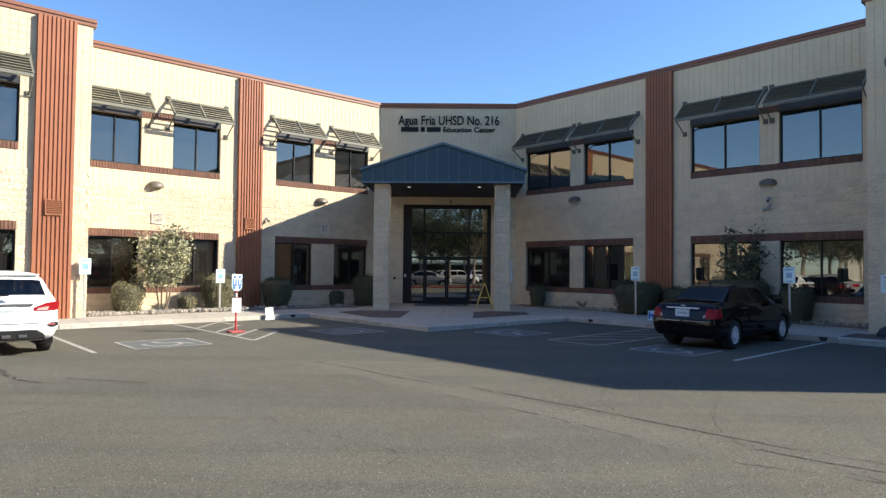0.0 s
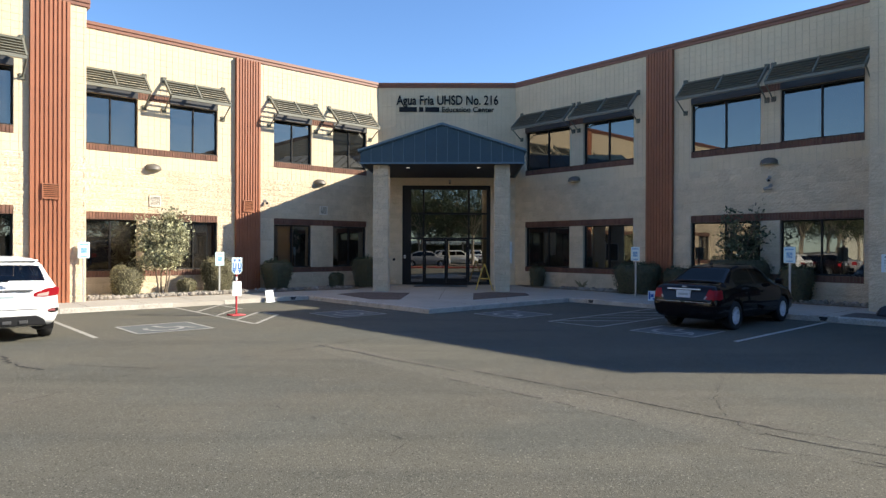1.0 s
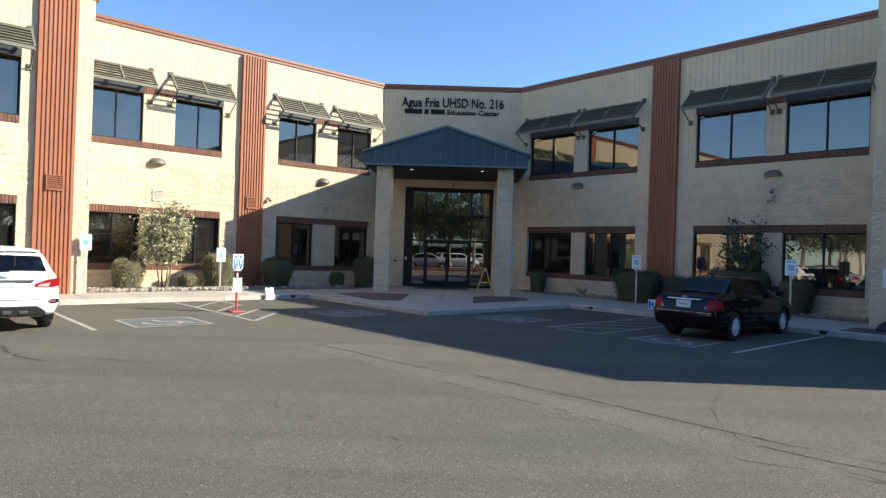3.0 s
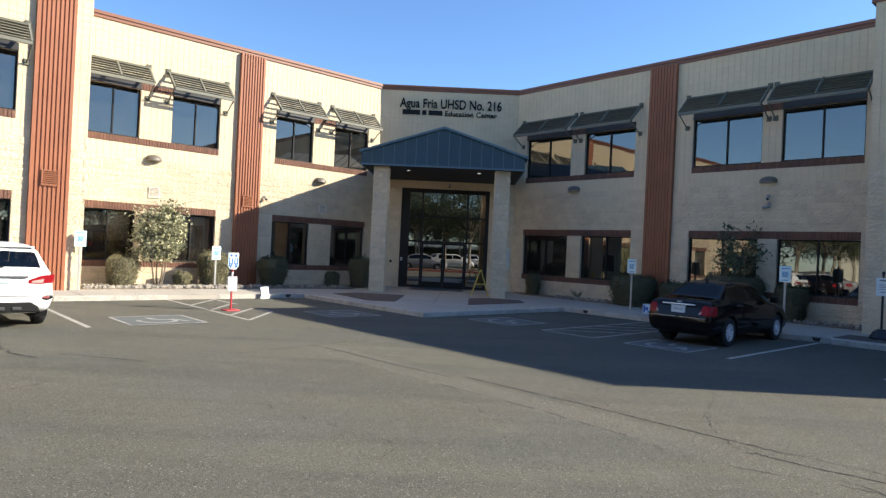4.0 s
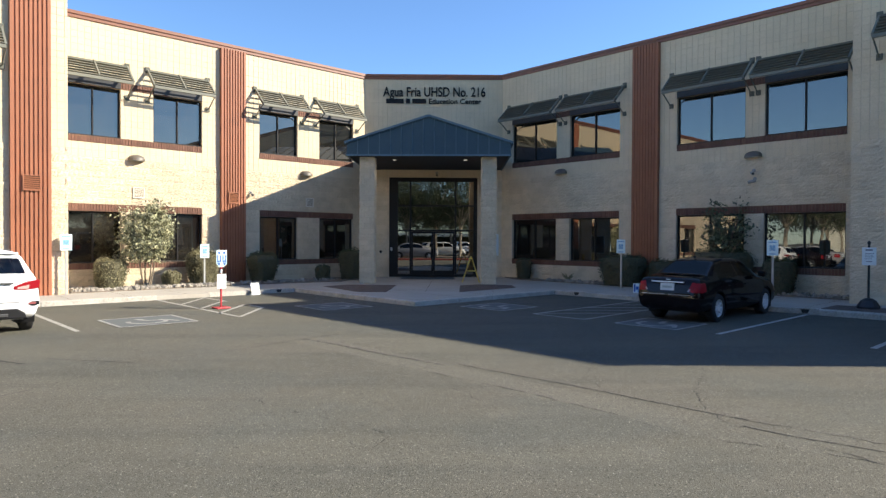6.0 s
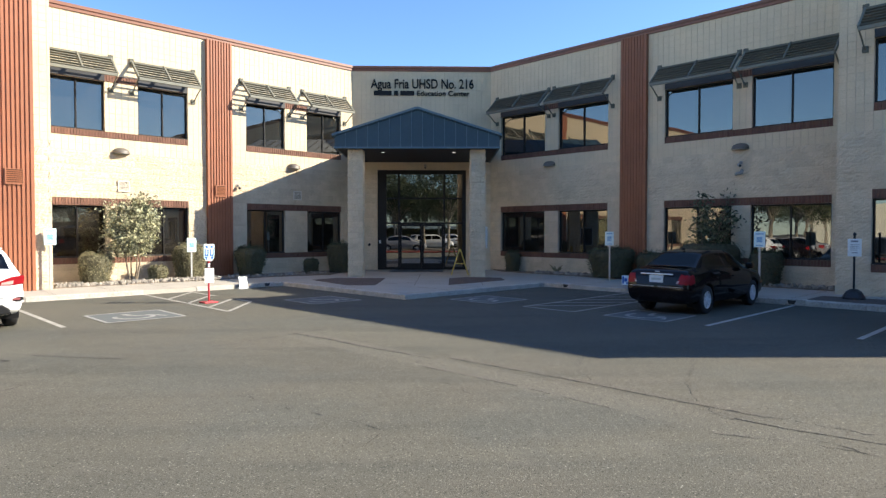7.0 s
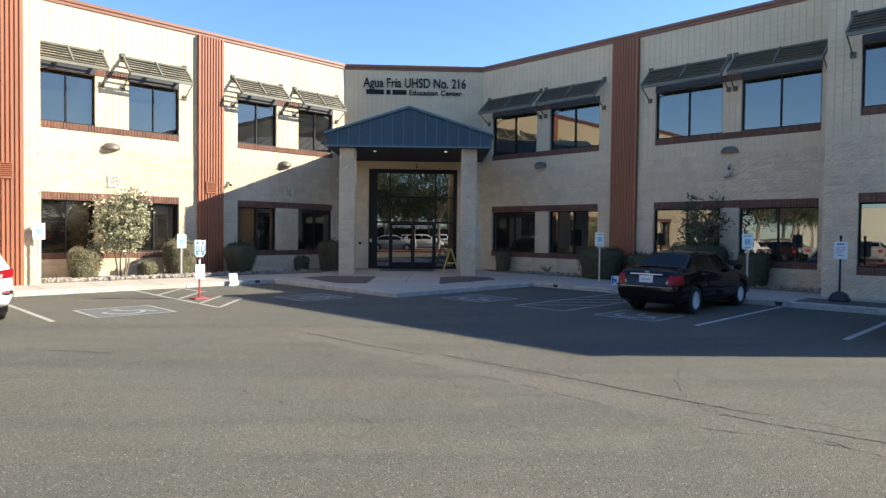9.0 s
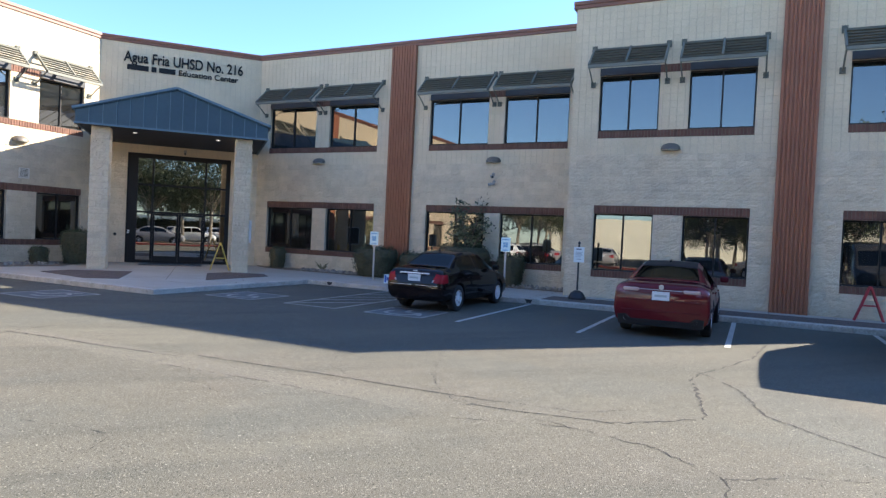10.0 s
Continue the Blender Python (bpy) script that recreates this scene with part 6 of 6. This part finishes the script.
    # seams, mirrors, handles
    if kind == "saloon":
        for s in (-1, 1):
            part("bumper_trim", Build().box(rear - 0.012, rear + 0.03, min(s * 0.05, s * 0.60), max(s * 0.05, s * 0.60), 0.60, 0.612), M_EMBLEM, car, "thin bright bumper trim")
    part("bumper_seam", Build().box(rear + 0.012, rear + 0.03, -0.62 * sy, 0.62 * sy, 0.655 * sz, 0.662 * sz), M_TRIMBLACK, car)
    zb = {"suv": 1.08, "van": 1.26, "wide saloon": 0.98}.get(kind, 0.96 * sz)
    for s in (-1, 1):
        part("mirror", Build().box(0.72 * sx, 0.86 * sx, min(s * hw, s * (hw + 0.17)), max(s * hw, s * (hw + 0.17)), zb, zb + 0.13), col, car, bevel=0.03)
        for x in (-0.95 * sx, 0.02 * sx):
            part("door_handle", Build().box(x, x + 0.16, min(s * (hw - 0.015), s * (hw + 0.018)), max(s * (hw - 0.015), s * (hw + 0.018)), zb - 0.16, zb - 0.13), col, car, bevel=0.008)
    part("roof_aerial", Build().box(-0.95 * sx, -0.85 * sx, -0.015, 0.015, table[6][8] * sz, table[6][8] * sz + 0.055), M_TRIMBLACK, car, bevel=0.01)
    return car


car_black = build_car(pose(15.03, 6.77, 0), SEDAN, paint("black car paint", (0.010, 0.0065, 0.0065)), "black four-door saloon car parked in an accessible stall", "car", (-1.30, 1.32), 0.305, (0.97, 0.885, 0.955), "saloon")
car_red = build_car(pose(15.10, 1.45, 0), SQUARE_SEDAN, paint("dark red car paint", (0.098, 0.011, 0.015)), "dark red four-door saloon car parked nose to the kerb", "car", (-1.32, 1.28), 0.335, (1.06, 1.0, 0.99), "wide saloon")
car_white = build_car(pose(1.88, 15.72, 0, 0, 0, 90), SUV, paint("white car paint", (0.78, 0.78, 0.77)), "white compact sport utility car parked nose to the kerb", "car", (-1.32, 1.34), 0.34, (1.0, 0.955, 0.93), "suv")
build_car(pose(14.2, -3.66, 0), VAN, paint("dark grey car paint", (0.03, 0.031, 0.034)), "dark grey passenger van parked nose to the kerb", "van", (-1.62, 1.62), 0.36, (1.0, 1.0, 1.0), "van")
# cars across the lot
m_silver = paint("silver car paint", (0.27, 0.27, 0.28))
car_silver = build_car(pose(-12.5, -12.0, 0, 0, 0, -135), SEDAN, m_silver, "silver saloon car parked across the lot", "car", (-1.30, 1.32), 0.305, (1.04, 1.03, 1.02), "saloon", "cars across the lot")
for x, y, a, src in ((-9.6, -14.6, -135, car_white), (-15.6, -8.6, -130, car_silver), (-18.5, -5.6, -135, car_red), (-13.0, 10.5, 175, car_silver), (-13.2, 13.6, 180, car_white), (-13.0, 5.2, 182, car_black), (-6.5, -17.5, -135, car_silver), (-3.6, 15.5, 90, car_black), (-6.3, 15.6, 90, car_silver), (-4.1, -1.2, -45, car_silver), (-6.6, -8.3, -45, car_white)):
    c = copy_thing(src, pose(x, y, 0, 0, 0, a))
    tagged(c, {car_white: "white sport utility car parked across the lot", car_silver: "silver saloon car parked across the lot", car_red: "dark red saloon car parked across the lot", car_black: "black saloon car parked across the lot"}[src], group="cars across the lot")


# ---- concrete blocks on the walls, each with its own edges ----
ROWS = [(BASE, 0.74, 3, 1), (0.74, WB, 1, 1), (WB, WT, 8, 1), (WT, LT, 1, 1), (LT, SPLIT, 7, 1), (SPLIT, SU, 2, 0), (SU, UB, 1, 0), (UB, UT, 8, 0), (UT, UT + 0.22, 1, 0), (UT + 0.22, ROOF - 0.16, 9, 0)]
ROWS_ENTRANCE = [(BASE, DOOR[2], 21, 1), (DOOR[2], ROOF - 0.16, 21, 0)]
def free_spans(u0, u1, z0, z1, blocked):
    spans = [(u0, u1)]
    for a, b, c, d in blocked:
        if d <= z0 + 0.02 or c >= z1 - 0.02:
            continue
        nxt = []
        for s, e in spans:
            if b <= s or a >= e:
                nxt.append((s, e))
                continue
            if a > s + 0.02:
                nxt.append((s, a))
            if b < e - 0.02:
                nxt.append((b, e))
        spans = nxt
    return spans


rng = random.Random(7)
NEAR = {"wall_west": 4.7, "wall_west_bay": 4.9, "wall_east": 13.95, "wall_east_bay": 3.0, "wall_entrance": 3.0}
shared = {}
for wname, (m, u0, u1, pairs, strip) in WALLS.items():
    blocked = openings_of(wname) + bands_of(wname)
    if strip:
        blocked.append((strip[0], strip[1], BASE, ROOF))
    cells = []
    for z0, z1, n, rough in (ROWS_ENTRANCE if wname == "wall_entrance" else ROWS):
        h = (z1 - z0) / n
        for k in range(n):
            za = z0 + k * h
            width = 0.40 if rough else 0.20
            shift = 0.20 if rough and k % 2 else 0.0
            for s, e in free_spans(u0, u1, za, za + h, blocked):
                cuts = [s]
                i = math.floor((s - shift) / width) + 1
                while i * width + shift < e - 0.05:
                    if i * width + shift > cuts[-1] + 0.05:
                        cuts.append(i * width + shift)
                    i += 1
                cuts.append(e)
                cells += [(a, b, za, h, rough) for a, b in zip(cuts, cuts[1:])]
    low = [c for c in cells if c[2] < 8.7]
    low.sort(key=lambda c: abs((c[0] + c[1]) / 2 - NEAR[wname]))
    near = set(low[:300])
    parent = WALL_OBJ[wname]
    rest = (Build(), Build())
    for c in cells:
        a, b, z, h, rough = c
        if c in near:
            key = (round(b - a, 3), round(h, 3), rough, rng.randrange(4) if rough else 0)
            if key not in shared:
                shared[key] = block_shape(b - a, h, rough, rng).mesh("block")
                shared[key].materials.append(M_SPLIT if rough else M_BLOCK)
            ob = new("block", shared[key])
            ob.parent = parent
            ob.location = (a, 0, z)
        else:
            sh = block_shape(b - a, h, rough, rng)
            rest[rough].add([(x + a, y, zz + z) for x, y, zz in sh.v], sh.f)
    for bl, mat, lab in ((rest[0], M_BLOCK, "smooth cream concrete blocks"), (rest[1], M_SPLIT, "rough split-face cream concrete blocks")):
        if bl.v:
            part("block_courses", bl, mat, parent, lab)["kind"] = "stuff"
